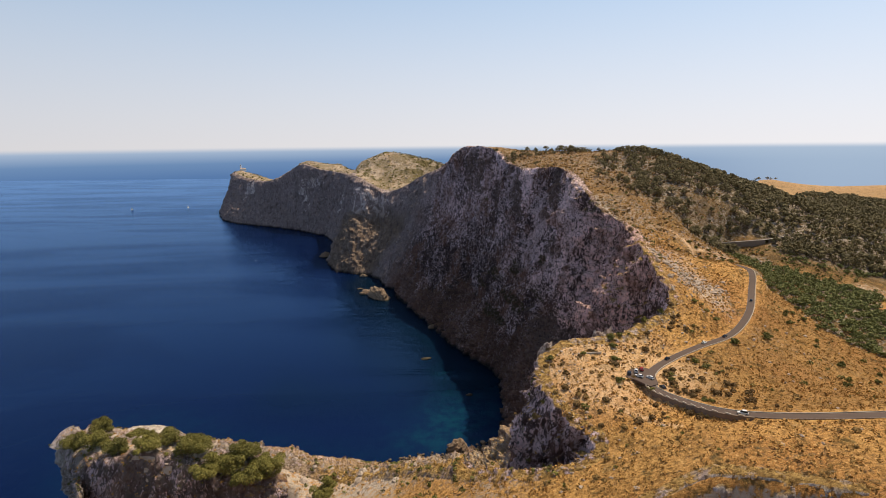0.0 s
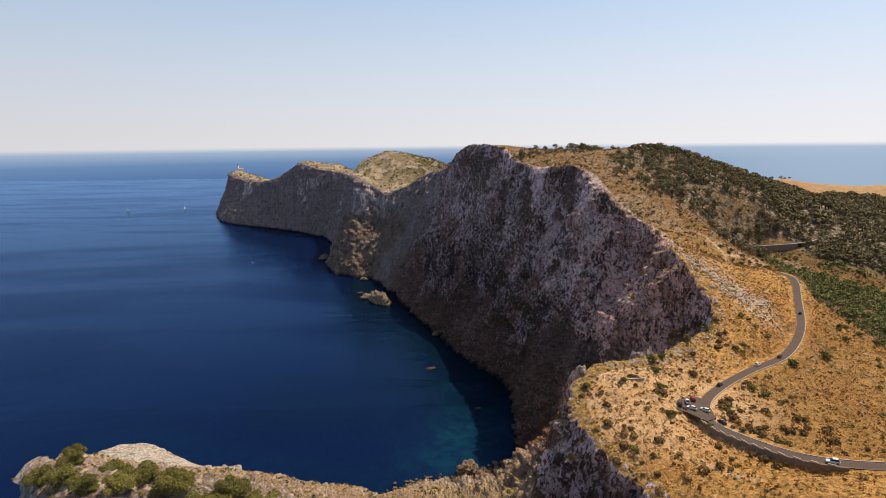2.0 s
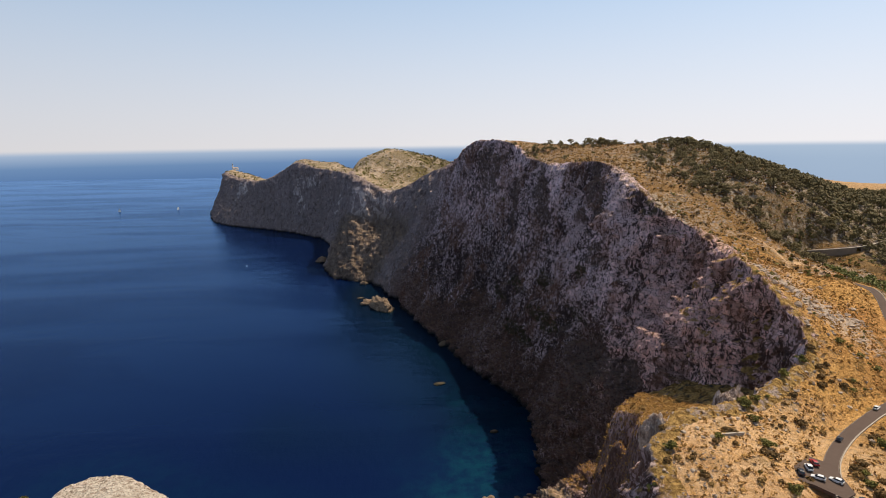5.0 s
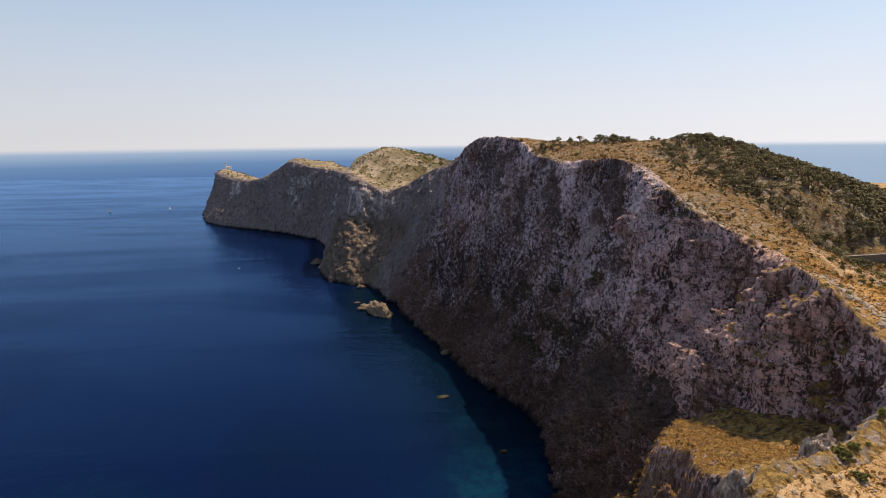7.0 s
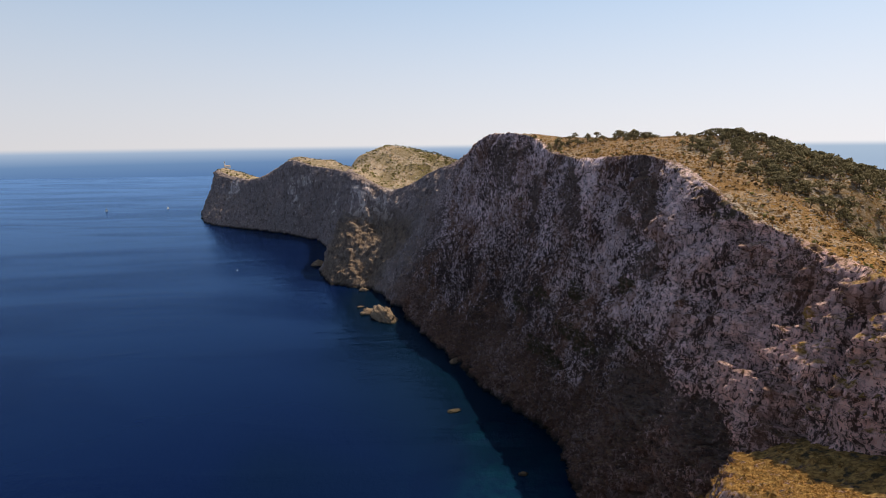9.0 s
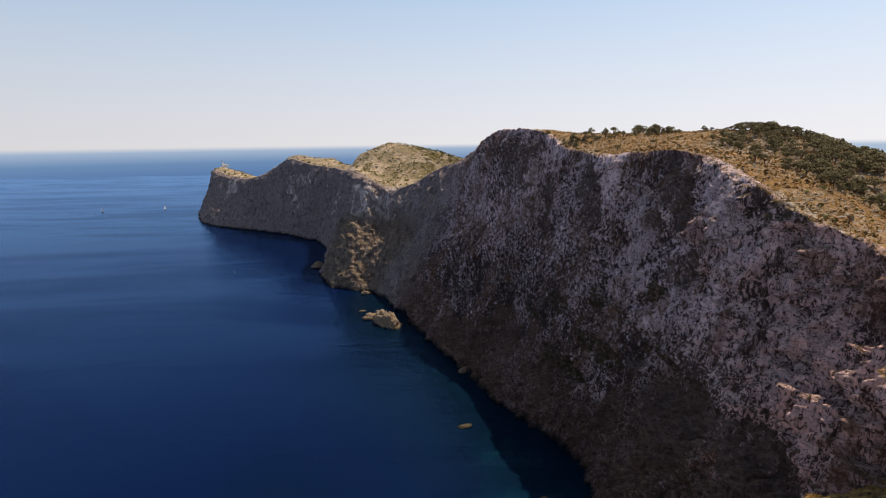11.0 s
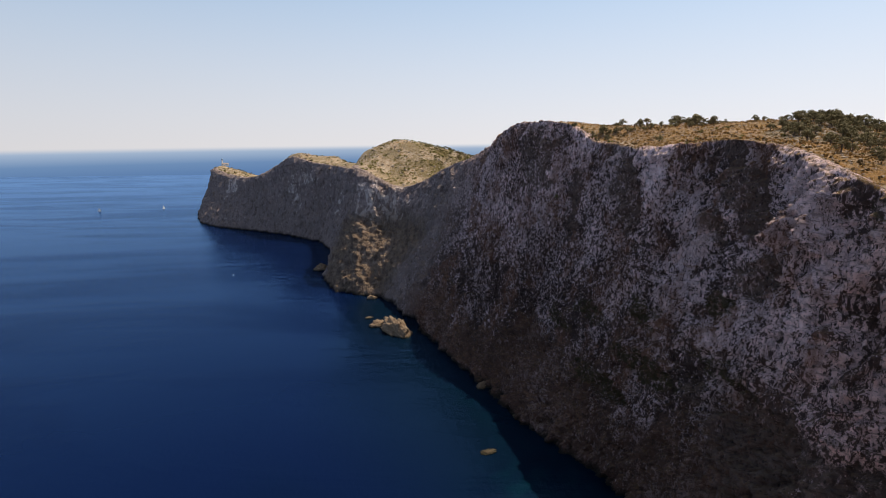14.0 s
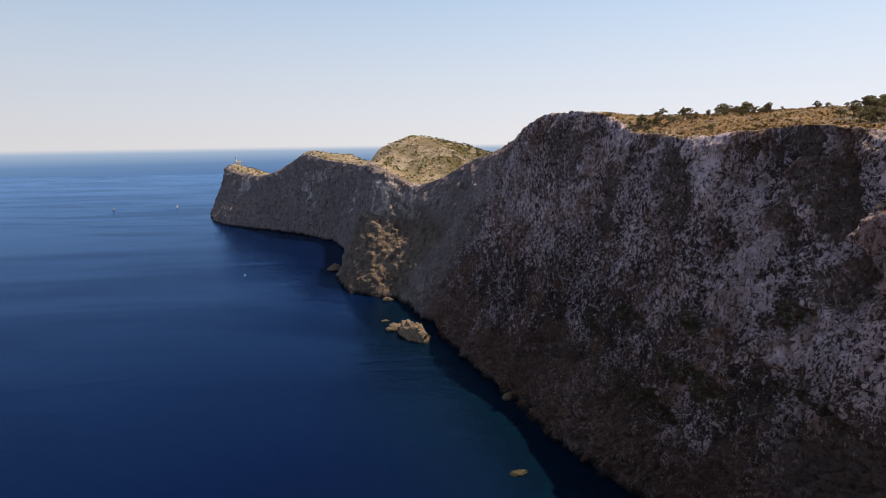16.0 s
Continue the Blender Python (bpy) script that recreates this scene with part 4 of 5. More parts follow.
land.append(build_terrace())
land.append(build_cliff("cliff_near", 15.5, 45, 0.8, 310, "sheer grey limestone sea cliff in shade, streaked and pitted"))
land.append(build_cliff("crag", 0, 6, 0.9, 60, "broken limestone crag below the bushes of the headland", CRAG, CRAG_FOOT, [(0.3, 0.80, 0.7, 0.35)] * 7, 70.0, 0.6))
land.append(build_cliff("crag", 0, 6, 0.7, 50, "shaded grey limestone crag below the dry grass slope", SCAR_TOP, SCAR_FOOT, [(0.3, 0.80, 0.7, 0.35)] * 7, 155.0, 0.45))
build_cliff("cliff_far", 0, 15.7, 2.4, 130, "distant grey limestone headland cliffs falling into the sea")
# the shore goes on behind, out of sight of the way
BACK, BACK_FOOT = [(-178, 225, 100), (-130, 110, 130), (-132, -60, 150), (-138, -262, 160)], [(-192, 225), (-150, 110), (-160, -60), (-166, -262)]
build_cliff("cliff_behind", 0.9, 3, 5.0, 40, "weathered limestone sea cliff behind the near headland", BACK, BACK_FOOT, [(0.3, 0.6, 0.6, 0.25)] * 4)


# ---- things: shared builders ----
def part(name, data, material, parent=None, label=""):
    """One mesh object, under a thing or a part where parent is given. data: a bmesh or (verts, faces)."""
    if isinstance(data, tuple):
        me = mesh_of(name, data[0], data[1], material, False)
    else:
        me = bpy.data.meshes.new(name)
        data.to_mesh(me)
        data.free()
        me.materials.append(material)
    ob = new(name, me)
    ob.parent = parent
    return tagged(ob, label) if label else ob


def thing(name, m, label, category, group=""):
    ob = new(name)
    ob.empty_display_size = 0.5
    ob.matrix_world = m
    return tagged(ob, label, category, group)


def box(bm, size, at, bevel=0.0, turn=0.0, taper=1.0):
    made = bmesh.ops.create_cube(bm, size=1.0)["verts"]
    for v in made:
        k = taper if v.co.z > 0 else 1.0
        v.co = Vector((v.co.x * size[0] * k, v.co.y * size[1] * k, v.co.z * size[2]))
    if bevel:
        edges = list({e for v in made for e in v.link_edges})
        made = bmesh.ops.bevel(bm, geom=made + edges, offset=bevel, segments=2, affect="EDGES", profile=0.6)["verts"]
        made = list({v for v in made})
    bmesh.ops.transform(bm, matrix=pose(*at, 0, 0, turn), verts=made)
    return made


def cyl(bm, r1, r2, depth, at, segments=12, rx=0, ry=0):
    made = bmesh.ops.create_cone(bm, cap_ends=True, segments=segments, radius1=r1, radius2=r2, depth=depth)["verts"]
    bmesh.ops.transform(bm, matrix=pose(*at, rx, ry, 0), verts=made)
    return made


def plain(name, colour, rough=0.6, spec=0.4, metal=0.0, grain=0.25, size=1.0, spread=0.3):
    """A simple surface whose colour wanders a little at two scales."""
    k = Mat(name, rough, spec, metal)
    dark = tuple(c * (1 - spread) for c in colour)
    c = k.mix(k.noise(size, 6, 0.65, local=True), dark, colour)
    c = k.mix(k.span(k.noise(size * 0.2, 4, local=True), 0.45, 0.7, 0, grain), c, tuple(v * 0.6 for v in colour))
    return k.done(c)


def foliage(name, dark, light):
    k = Mat(name, 0.75, 0.2)
    tint = k.math("ADD", k.math("MULTIPLY", k.island(), 0.6), k.math("MULTIPLY", k.random(), 0.4))
    c = k.mix(tint, dark, light)
    c = k.mix(k.span(k.noise(7, 4), 0.45, 0.7, 0, 0.5), c, tuple(v * 0.7 for v in light))
    return k.done(c)


PINE = foliage("pine_needles", (0.098, 0.078, 0.033), (0.225, 0.178, 0.076))
GREEN = foliage("gully_leaves", (0.060, 0.072, 0.020), (0.225, 0.220, 0.066))
BUSH = foliage("mastic_leaves", (0.048, 0.048, 0.011), (0.235, 0.205, 0.046))
SCRUB = foliage("dry_scrub", (0.120, 0.072, 0.022), (0.31, 0.185, 0.058))
BARK = plain("bark", (0.13, 0.10, 0.075), 0.95, 0.1)


def stone_material():
    k = Mat("pale_stone", 0.93, 0.12)
    c = k.mix(k.noise(1.5, 8, 0.7), (0.22, 0.17, 0.13), (0.60, 0.50, 0.40))
    c = k.mix(k.math("MULTIPLY", k.island(), 0.5), c, (0.34, 0.25, 0.17))
    k.bump(k.noise(0.8, 7, 0.7), 0.5)
    return k.done(c)


STONE = stone_material()


def sprays(rng, lobes, count, size, flat=0.55, loose=0.30):
    """Leafy sprays over the shells of the lobes (x, y, z, rx, ry, rz): bent little quads."""
    lobes = np.asarray(lobes, float)
    weight = lobes[:, 3] * lobes[:, 4]
    pick = rng.choice(len(lobes), count, p=weight / weight.sum())
    d = rng.normal(size=(count, 3))
    d /= np.linalg.norm(d, axis=1, keepdims=True)
    d[:, 2] = np.where(d[:, 2] < -0.35, -d[:, 2], d[:, 2])
    c = lobes[pick, :3] + d * lobes[pick, 3:] * rng.uniform(0.55, 1.0, (count, 1)) ** 0.7 * rng.uniform(0.92, 1.14, (count, 1))
    out = d * (1 - flat) + rng.normal(size=(count, 3)) * loose + (0, 0, flat * 0.6)
    out /= np.linalg.norm(out, axis=1, keepdims=True)
    a = np.cross(out, rng.normal(size=(count, 3)))
    a /= np.linalg.norm(a, axis=1, keepdims=True) + 1e-9
    b = np.cross(out, a)
    s = size * rng.uniform(0.6, 1.35, (count, 1))
    ring = np.stack([c - a * s * 0.9, c - b * s * 0.55 - out * s * 0.15, c + a * s, c + b * s * 0.6 - out * s * 0.2], 1)
    return ring.reshape(-1, 3), np.arange(count * 4).reshape(-1, 4)


def tube(points, radii, sides=6):
    """A bent tapering stem."""
    pts, rows = np.asarray(points, float), []
    for i, p in enumerate(pts):
        w = pts[min(i + 1, len(pts) - 1)] - pts[max(i - 1, 0)]
        w /= np.linalg.norm(w)
        a = np.cross(w, (0.3, 1.0, 0.2))
        a /= np.linalg.norm(a)
        b = np.cross(w, a)
        ang = np.linspace(0, 2 * np.pi, sides, endpoint=False)
        rows.append(p + radii[i] * (np.cos(ang)[:, None] * a + np.sin(ang)[:, None] * b))
    v = np.concatenate(rows)
    f = [(i * sides + j, i * sides + (j + 1) % sides, (i + 1) * sides + (j + 1) % sides, (i + 1) * sides + j) for i in range(len(pts) - 1) for j in range(sides)]
    return v, np.array(f)


def merged(pieces):
    verts, faces, n = [], [], 0
    for v, f in pieces:
        verts.append(v)
        faces.append(np.asarray(f) + n)
        n += len(v)
    return np.concatenate(verts), np.concatenate(faces)


def pine_shape(rng, tall, count, size):
    """Trunk with limbs, and a broad, lobed crown of several rounded clouds."""
    lean = rng.normal(size=2) * 0.06 * tall
    top = np.array([lean[0], lean[1], tall * 0.70])
    stems = [tube([(0, 0, -0.8), (lean[0] * 0.3, lean[1] * 0.3, tall * 0.3), tuple(top)], [0.045 * tall, 0.035 * tall, 0.012 * tall], 5)]
    lobes = [(top[0], top[1], tall * 0.74, 0.30 * tall, 0.30 * tall, 0.22 * tall)]
    for i in range(rng.integers(5, 9)):
        ang, out, up = rng.uniform(0, 6.28), tall * rng.uniform(0.22, 0.42), tall * rng.uniform(0.30, 0.72)
        end = np.array([lean[0] * 0.7 + out * math.cos(ang), lean[1] * 0.7 + out * math.sin(ang), up])
        stems.append(tube([(lean[0] * 0.3, lean[1] * 0.3, tall * 0.2), tuple(end * (0.6, 0.6, 0.85)), tuple(end)], [0.02 * tall, 0.014 * tall, 0.006 * tall], 3))
        r = tall * rng.uniform(0.17, 0.27)
        lobes.append((end[0], end[1], end[2], r, r, r * 0.72))
    return merged(stems), sprays(rng, lobes, count, size, 0.45)


def bush_shape(rng, wide, count, size):
    """Several stems from the root, each with its own ragged head of leaves; some heads stand higher."""
    stems, lobes = [], []
    for i in range(rng.integers(9, 14)):
        ang, out = rng.uniform(0, 6.28), wide * rng.uniform(0.04, 0.38)
        r = wide * rng.uniform(0.10, 0.19)
        c = (out * math.cos(ang), out * math.sin(ang), r * rng.uniform(0.5, 1.0) + wide * rng.uniform(0.06, 0.36) * (1 - 1.6 * out / wide))
        stems.append(tube([(0, 0, -0.5), (c[0] * 0.5, c[1] * 0.5, c[2] * 0.4), c], [0.018 * wide, 0.012 * wide, 0.005 * wide], 4))
        lobes.append((*c, r * rng.uniform(0.85, 1.2), r * rng.uniform(0.85, 1.2), r * rng.uniform(0.6, 0.95)))
    lobes.append((0, 0, wide * 0.16, wide * 0.28, wide * 0.28, wide * 0.20))
    return merged(stems), sprays(rng, lobes, count, size, 0.4, 0.42)


def plant(name, shape, leaf, label, category, group, crown="crown"):
    ob = thing(name, Matrix.Identity(4), label, category, group)
    part("trunk" if crown == "crown" else "stems", shape[0], BARK, ob)
    part(crown, shape[1], leaf, ob)
    return ob


bpy.context.view_layer.update()
graph = bpy.context.evaluated_depsgraph_get()


def surface(spots):
    """Height of the uppermost ground or cliff under each place."""
    out = np.array(lie(np.asarray(spots)[:, 0], np.asarray(spots)[:, 1]))
    for i, (x, y) in enumerate(np.asarray(spots)[:, :2]):
        best = -1e9
        for ob in land:
            hit, place, _, _ = ob.ray_cast((x, y, 600), (0, 0, -1), depsgraph=graph)
            if hit:
                best = max(best, place.z)
        out[i] = best if best > -1e8 else -90.0
    return out


def set_down(kinds, spots, rng, low=0.8, high=1.25, sink=0.15):
    """Copies of the kinds at the spots (x, y, scale); the first use of each kind takes the thing itself."""
    spots = np.asarray(spots, float)
    z = surface(spots)
    spots, z = spots[z > 2], z[z > 2]
    for i, (x, y, s) in enumerate(spots):
        k = int(rng.integers(len(kinds))) if i >= len(kinds) else i
        m = pose(x, y, z[i] - sink, 0, 0, rng.uniform(0, 360))
        ob = kinds[k] if i < len(kinds) else copy_thing(kinds[k], m)
        ob.matrix_world = m
        s *= rng.uniform(low, high)
        ob.scale = (s, s, s * rng.uniform(0.9, 1.1))


rng = np.random.default_rng(7)

# ---- pine woods on the hill ----
wx, wy = np.meshgrid(np.arange(60, 900, 5.6), np.arange(545, 1640, 5.6))
wood_at = np.stack([wx.ravel(), wy.ravel()], 1)
wood_at = np.concatenate([wood_at, np.stack([a.ravel() for a in np.meshgrid(np.arange(-160, 60, 9.0), np.arange(1480, 1640, 9.0))], 1)])
thick = np.stack([a.ravel() for a in np.meshgrid(np.arange(256, 462, 4.6), np.arange(295, 560, 4.6))], 1)
wood_at = np.concatenate([wood_at[wood_at[:, 1] > 540], thick])
wood_at = wood_at + rng.uniform(-2.8, 2.8, wood_at.shape)
dense = woodland(wood_at)
from_road, _, _ = nearest_on(road_line[:, :2], wood_at)
grow = (rng.uniform(0, 1, len(wood_at)) < dense * np.where(wood_at[:, 1] < 540, 0.62, np.where((wood_at[:, 0] < 330) & (wood_at[:, 1] < 800), np.where((wood_at[:, 0] < 275) & (wood_at[:, 1] > 660), 0.22, 0.36), 0.50))) & (from_road > 7) & inside_land(wood_at)
grow &= (np.hypot(wood_at[:, 0] - 330, wood_at[:, 1] - 561) > 22)
wood_at = wood_at[grow]
in_gully = within(wood_at, GULLY) | (wood_at[:, 1] < 540)
gully_at, hill_at = wood_at[in_gully], wood_at[~in_gully]
order = np.argsort(np.hypot(hill_at[:, 0] - 190, hill_at[:, 1] - 640))
hill_at = hill_at[order]
pines = [plant("pine_tree", pine_shape(rng, 8.0, 400, 0.58), PINE, "olive-green pine with an open crown on the dry hillside", "tree", "pines on the hill") for _ in range(5)]
CREST = [(77, 941), (91, 925), (115, 900), (126, 887), (136, 877), (139, 873), (149, 862), (171, 840), (181, 832), (189, 825), (198, 818), (290, 790), (306, 790), (316, 790), (330, 790)]
crest_line = spline([(98, 914), (130, 880), (165, 847), (220, 803), (255, 795)], np.linspace(0, 4, 18)) + rng.normal(size=(18, 2)) * 3
set_down(pines, [(x, y, 0.85) for x, y in CREST] + [(x, y, 0.62) for x, y in crest_line] + [(x, y, 1.05) for x, y in hill_at[:250]], rng, 0.65, 1.35)


def joined_wood(name, spots, tall, count, size, leaf, label, shape):
    z = lie(spots[:, 0], spots[:, 1])
    stock = [shape(rng, tall, count, size) for _ in range(8)]
    # of each stock plant only the main stem shows from afar
    bole = (15, 10) if shape is pine_shape else (12, 8)
    stems, crowns = [], []
    for (x, y), h in zip(spots, z):
        s, a = rng.uniform(0.65, 1.35) * (0.6 if y > 1400 and x < 100 else 1.0), rng.uniform(0, 6.28)
        turn = np.array([[math.cos(a), -math.sin(a), 0], [math.sin(a), math.cos(a), 0], [0, 0, 1]]) * s
        wood, crown = stock[rng.integers(8)]
        stems.append((wood[0][:bole[0]] @ turn.T + (x, y, h - 0.2), wood[1][:bole[1]]))
        crowns.append((crown[0] @ turn.T + (x, y, h - 0.2), crown[1]))
    holder = tagged(new(name), label, "woodland", kind="stuff")
    part("crowns", merged(crowns), leaf, holder)
    part("trunks", merged(stems), BARK, holder)
    return holder


joined_wood("pine_wood", hill_at[250:6500], 8.4, 64, 1.3, PINE, "distant olive-green pine wood over the hill", pine_shape)
far_at = rng.uniform((-105, 1480), (40, 1640), (380, 2))
joined_wood("far_hill_wood", far_at, 6.0, 40, 1.1, PINE, "dark green trees on the shoulder of the far hill", bush_shape)
field_at = rng.uniform((690, 1270), (800, 1310), (16, 2))
joined_wood("field_trees", field_at, 8.0, 60, 1.2, PINE, "a few dark trees along the crest of the far field", pine_shape)
joined_wood("gully_wood", gully_at, 8.0, 110, 0.85, GREEN, "dense bright green shrubs filling the gully beside the road", bush_shape)

# ---- bushes ----
big = [plant("bush", bush_shape(rng, 22, 5200, 0.52), BUSH, "large spreading olive-green mastic bush on the rocky headland", "bush", "bushes on the headland", "leaves") for _ in range(4)]
set_down(big, [(-250, 364, 0.85), (-219, 309, 1.0), (-236, 318, 0.8), (-204, 326, 0.85), (-178, 295, 0.9), (-168, 304, 0.85), (-197, 298, 0.8), (-150, 299, 1.1), (-138, 288, 1.0),
               (-124, 304, 1.1), (-111, 300, 0.8), (-127, 292, 1.1), (-106, 296, 1.2), (-71, 288, 0.85), (-188, 318, 0.65), (-116, 288, 0.9), (-226, 330, 0.7), (-158, 308, 0.6)], rng, 0.92, 1.1, 0.4)
mid = [plant("shrub", bush_shape(rng, 5.5, 320, 0.42), BUSH, "rounded dark green shrub on the dry grass slope", "shrub", "shrubs on the slope", "leaves") for _ in range(4)]
SHRUBS_LOW = [(246, 374), (243, 370), (206, 327), (249, 344), (248, 318), (224, 281), (119, 268), (141, 287), (121, 234), (105, 308), (271, 316), (175, 310), (348, 482), (402, 511), (238, 357), (203, 325), (267, 368), (176, 311), (167, 347), (214, 441), (98, 303), (97, 295), (76, 281), (57, 277), (124, 321), (94, 281), (252, 462), (248, 470), (244, 476), (240, 480), (258, 458)]
SHRUBS_HIGH = [(236, 474), (230, 484), (226, 490), (245, 466), (262, 460), (232, 466), (224, 470), (238, 460), (228, 462), (220, 474), (242, 486), (236, 492), (254, 470), (104, 316), (99, 306), (140, 285), (206, 330), (252, 377), (243, 335), (248, 318), (235, 295), (260, 304), (123, 232), (117, 262), (176, 310), (89, 257), (103, 252), (139, 332), (143, 280), (269, 397), (258, 372), (95, 311)]
loose = rng.uniform((45, 170), (300, 420), (420, 2))
off_road, _, _ = nearest_on(road_line[:, :2], loose)
loose = np.concatenate([loose[(off_road > 6) & inside_land(loose)][:70], rng.uniform((285, 490), (420, 556), (60, 2)), rng.uniform((185, 470), (290, 560), (60, 2)), rng.uniform((225, 285), (310, 400), (40, 2))])
set_down(mid, [(x, y, 1.0) for x, y in SHRUBS_LOW + SHRUBS_HIGH] + [(x, y, 0.42) for x, y in loose], rng, 0.75, 1.2, 0.2)


def low_cover(name, count, area, wide, leaf, label, sheets=9, clumped=0.0, anywhere=False, leafy=0.34):
    """Countless low plants over an area, joined."""
    spots = rng.uniform((area[0], area[2]), (area[1], area[3]), (count, 2))
    if clumped:
        keep = fbm(np.c_[spots / 22.0, np.zeros(count)], 3, 0.5, 131) > clumped - 0.5
        spots = spots[keep]
    off, _, _ = nearest_on(road_line[:, :2], spots)
    spots = spots[(off > 5.0) & (inside_land(spots) | anywhere)]
    z = surface(spots) if anywhere else lie(spots[:, 0], spots[:, 1])
    spots, z = spots[z > 4], z[z > 4]
    n = len(spots)
    s = wide * rng.uniform(0.5, 1.5, n) ** 1.4
    v, f = sprays(rng, [(0, 0, 0.25, 0.5, 0.5, 0.36)], n * sheets, leafy, 0.3)
    v = v.reshape(n, sheets * 4, 3) * s[:, None, None] + np.c_[spots, z - 0.05][:, None, :]
    ob = part(name, (v.reshape(-1, 3), f), leaf)
    return tagged(ob, label, "scrub", kind="stuff")


CAPE = foliage("brown_scrub", (0.060, 0.036, 0.012), (0.20, 0.115, 0.036))
GRASS = foliage("dry_grass", (0.20, 0.100, 0.028), (0.56, 0.32, 0.090))
low_cover("scrub", 300, (20, 165, 130, 330), 2.0, SCRUB, "low dry brown scrub over the grassy slope", 90, 0.40, False, 0.15)
low_cover("cape_scrub", 280, (20, 150, 215, 345), 2.5, CAPE, "rounded brown scrub clumps over the bare promontory", 110, 0.0, False, 0.15)
low_cover("green_scrub", 260, (20, 330, 130, 470), 2.7, BUSH, "low green scrub dotted over the dry slope", 80, 0.5, False, 0.12)
low_cover("dry_grass", 30000, (10, 320, 130, 470), 1.25, GRASS, "golden dry grass tufts covering the slope", 4)
low_cover("heath", 2600, (60, 330, 440, 960), 2.0, CAPE, "low brown heath on the plateau", 9, 0.40)
low_cover("green_heath", 700, (60, 330, 440, 960), 2.2, BUSH, "low olive shrubs dotted over the plateau", 9, 0.45)
low_cover("plateau_grass", 17000, (60, 330, 440, 960), 1.6, GRASS, "golden dry grass tufts on the plateau", 4)
low_cover("moor_heath", 2600, (290, 520, 440, 640), 2.0, BUSH, "low dark green heath below the upper road", 8, 0.42)
low_cover("hill_heath", 2600, (-260, 70, 1390, 1680), 3.4, BUSH, "olive heath patches over the far hill", 7, 0.45)
low_cover("far_heath", 2200, (-620, -230, 1560, 2080), 3.6, BUSH, "olive heath patches over the far headland", 7, 0.42)
low_cover("cape_heath", 900, (-960, -640, 2080, 2600), 4.5, BUSH, "olive heath patches round the lighthouse", 7, 0.3)
low_cover("headland_heath", 2600, (-290, 50, 190, 480), 2.0, BUSH, "low olive heath between pale rocks on the headland", 9, 0.4, True)
low_cover("headland_grass", 8000, (-290, 50, 190, 480), 1.3, GRASS, "golden dry grass on the rocky headland", 4, 0.0, True)
low_cover("terrace_grass", 7000, (62, 112, 332, 462), 1.2, GRASS, "golden dry grass on the terrace in the cliff notch", 7, 0.0, True, 0.22)
low_cover("terrace_scrub", 260, (66, 150, 335, 462), 2.4, SCRUB, "low olive scrub on the terrace in the cliff notch", 16, 0.45, True, 0.22)


def rubble(name, spots, sizes, label, sink=0.25, heights=None, material=STONE):
    """Countless angular stones, joined."""
    bm = bmesh.new()
    bmesh.ops.create_icosphere(bm, subdivisions=1, radius=1.0)
    unit = np.array([v.co for v in bm.verts])
    tri = np.array([[v.index for v in f.verts] for f in bm.faces])
    bm.free()
    n = len(spots)
    z = surface(spots) if heights is None else heights
    spots, sizes, z = spots[z > -2], sizes[z > -2], z[z > -2]
    n = len(spots)
    v = unit[None] * rng.uniform(0.65, 1.25, (n, len(unit), 1)) * rng.uniform(0.6, 1.3, (n, 1, 3)) * (1, 1, 0.7)
    v = v * sizes[:, None, None] + np.c_[spots, z + sizes * (0.35 - sink)][:, None]
    f = (tri[None] + (np.arange(n) * len(unit))[:, None, None]).reshape(-1, 3)
    return tagged(part(name, (v.reshape(-1, 3), f), material), label, "rocks", kind="stuff")


def along_edge(first, last, count, back_lo, back_hi):
    at = rng.uniform(first, last, count)
    at.sort()
    p, q = spline(EDGE, at)[:, :2], spline(EDGE, at + 0.02)[:, :2]
    d = (q - p) / (np.linalg.norm(q - p, axis=1, keepdims=True) + 1e-9)
    return p + np.stack([-d[:, 1], d[:, 0]], 1) * rng.uniform(back_lo, back_hi, (count, 1))


rim = np.concatenate([along_edge(23, 30, 420, 2, 26), along_edge(30, 36, 420, 0, 22), along_edge(36, 41, 900, -75, 34)])
crags = rng.uniform((-560, 1380), (40, 2040), (2600, 2))
crags = crags[inside_land(crags)]
rubble("hill_stones", crags, rng.uniform(0.2, 1.0, len(crags)) ** 3 * 3.4 + 0.6, "pale rocks scattered over the far hills", 0.3, lie(crags[:, 0], crags[:, 1]))
knobs = along_edge(37.2, 40.6, 190, -14, 16)
rubble("headland_boulders", knobs, rng.uniform(0.2, 1.0, len(knobs)) ** 2.5 * 2.6 + 0.5, "cream-white boulders along the rim of the headland", 0.45)
rubble("rim_stones", rim, rng.uniform(0.2, 1.0, len(rim)) ** 5 * 1.0 + 0.2, "pale weathered limestone blocks along the cliff edge")
strewn = np.concatenate([rng.uniform((30, 130), (330, 560), (500, 2)), rng.uniform((150, 340), (215, 560), (700, 2)), rng.uniform((110, 480), (330, 900), (4200, 2))])
off_road, _, _ = nearest_on(road_line[:, :2], strewn)
strewn = strewn[(off_road > 6) & inside_land(strewn)]
outcrop = np.concatenate([rng.normal((181, 384), (11, 9), (160, 2)), rng.normal((166, 392), (6, 14), (90, 2))])
outcrop = outcrop[inside_land(outcrop)]
rubble("outcrop_blocks", outcrop, rng.uniform(0.2, 1.0, len(outcrop)) ** 2 * 2.6 + 0.4, "pale broken limestone blocks of an outcrop above the road", 0.5)
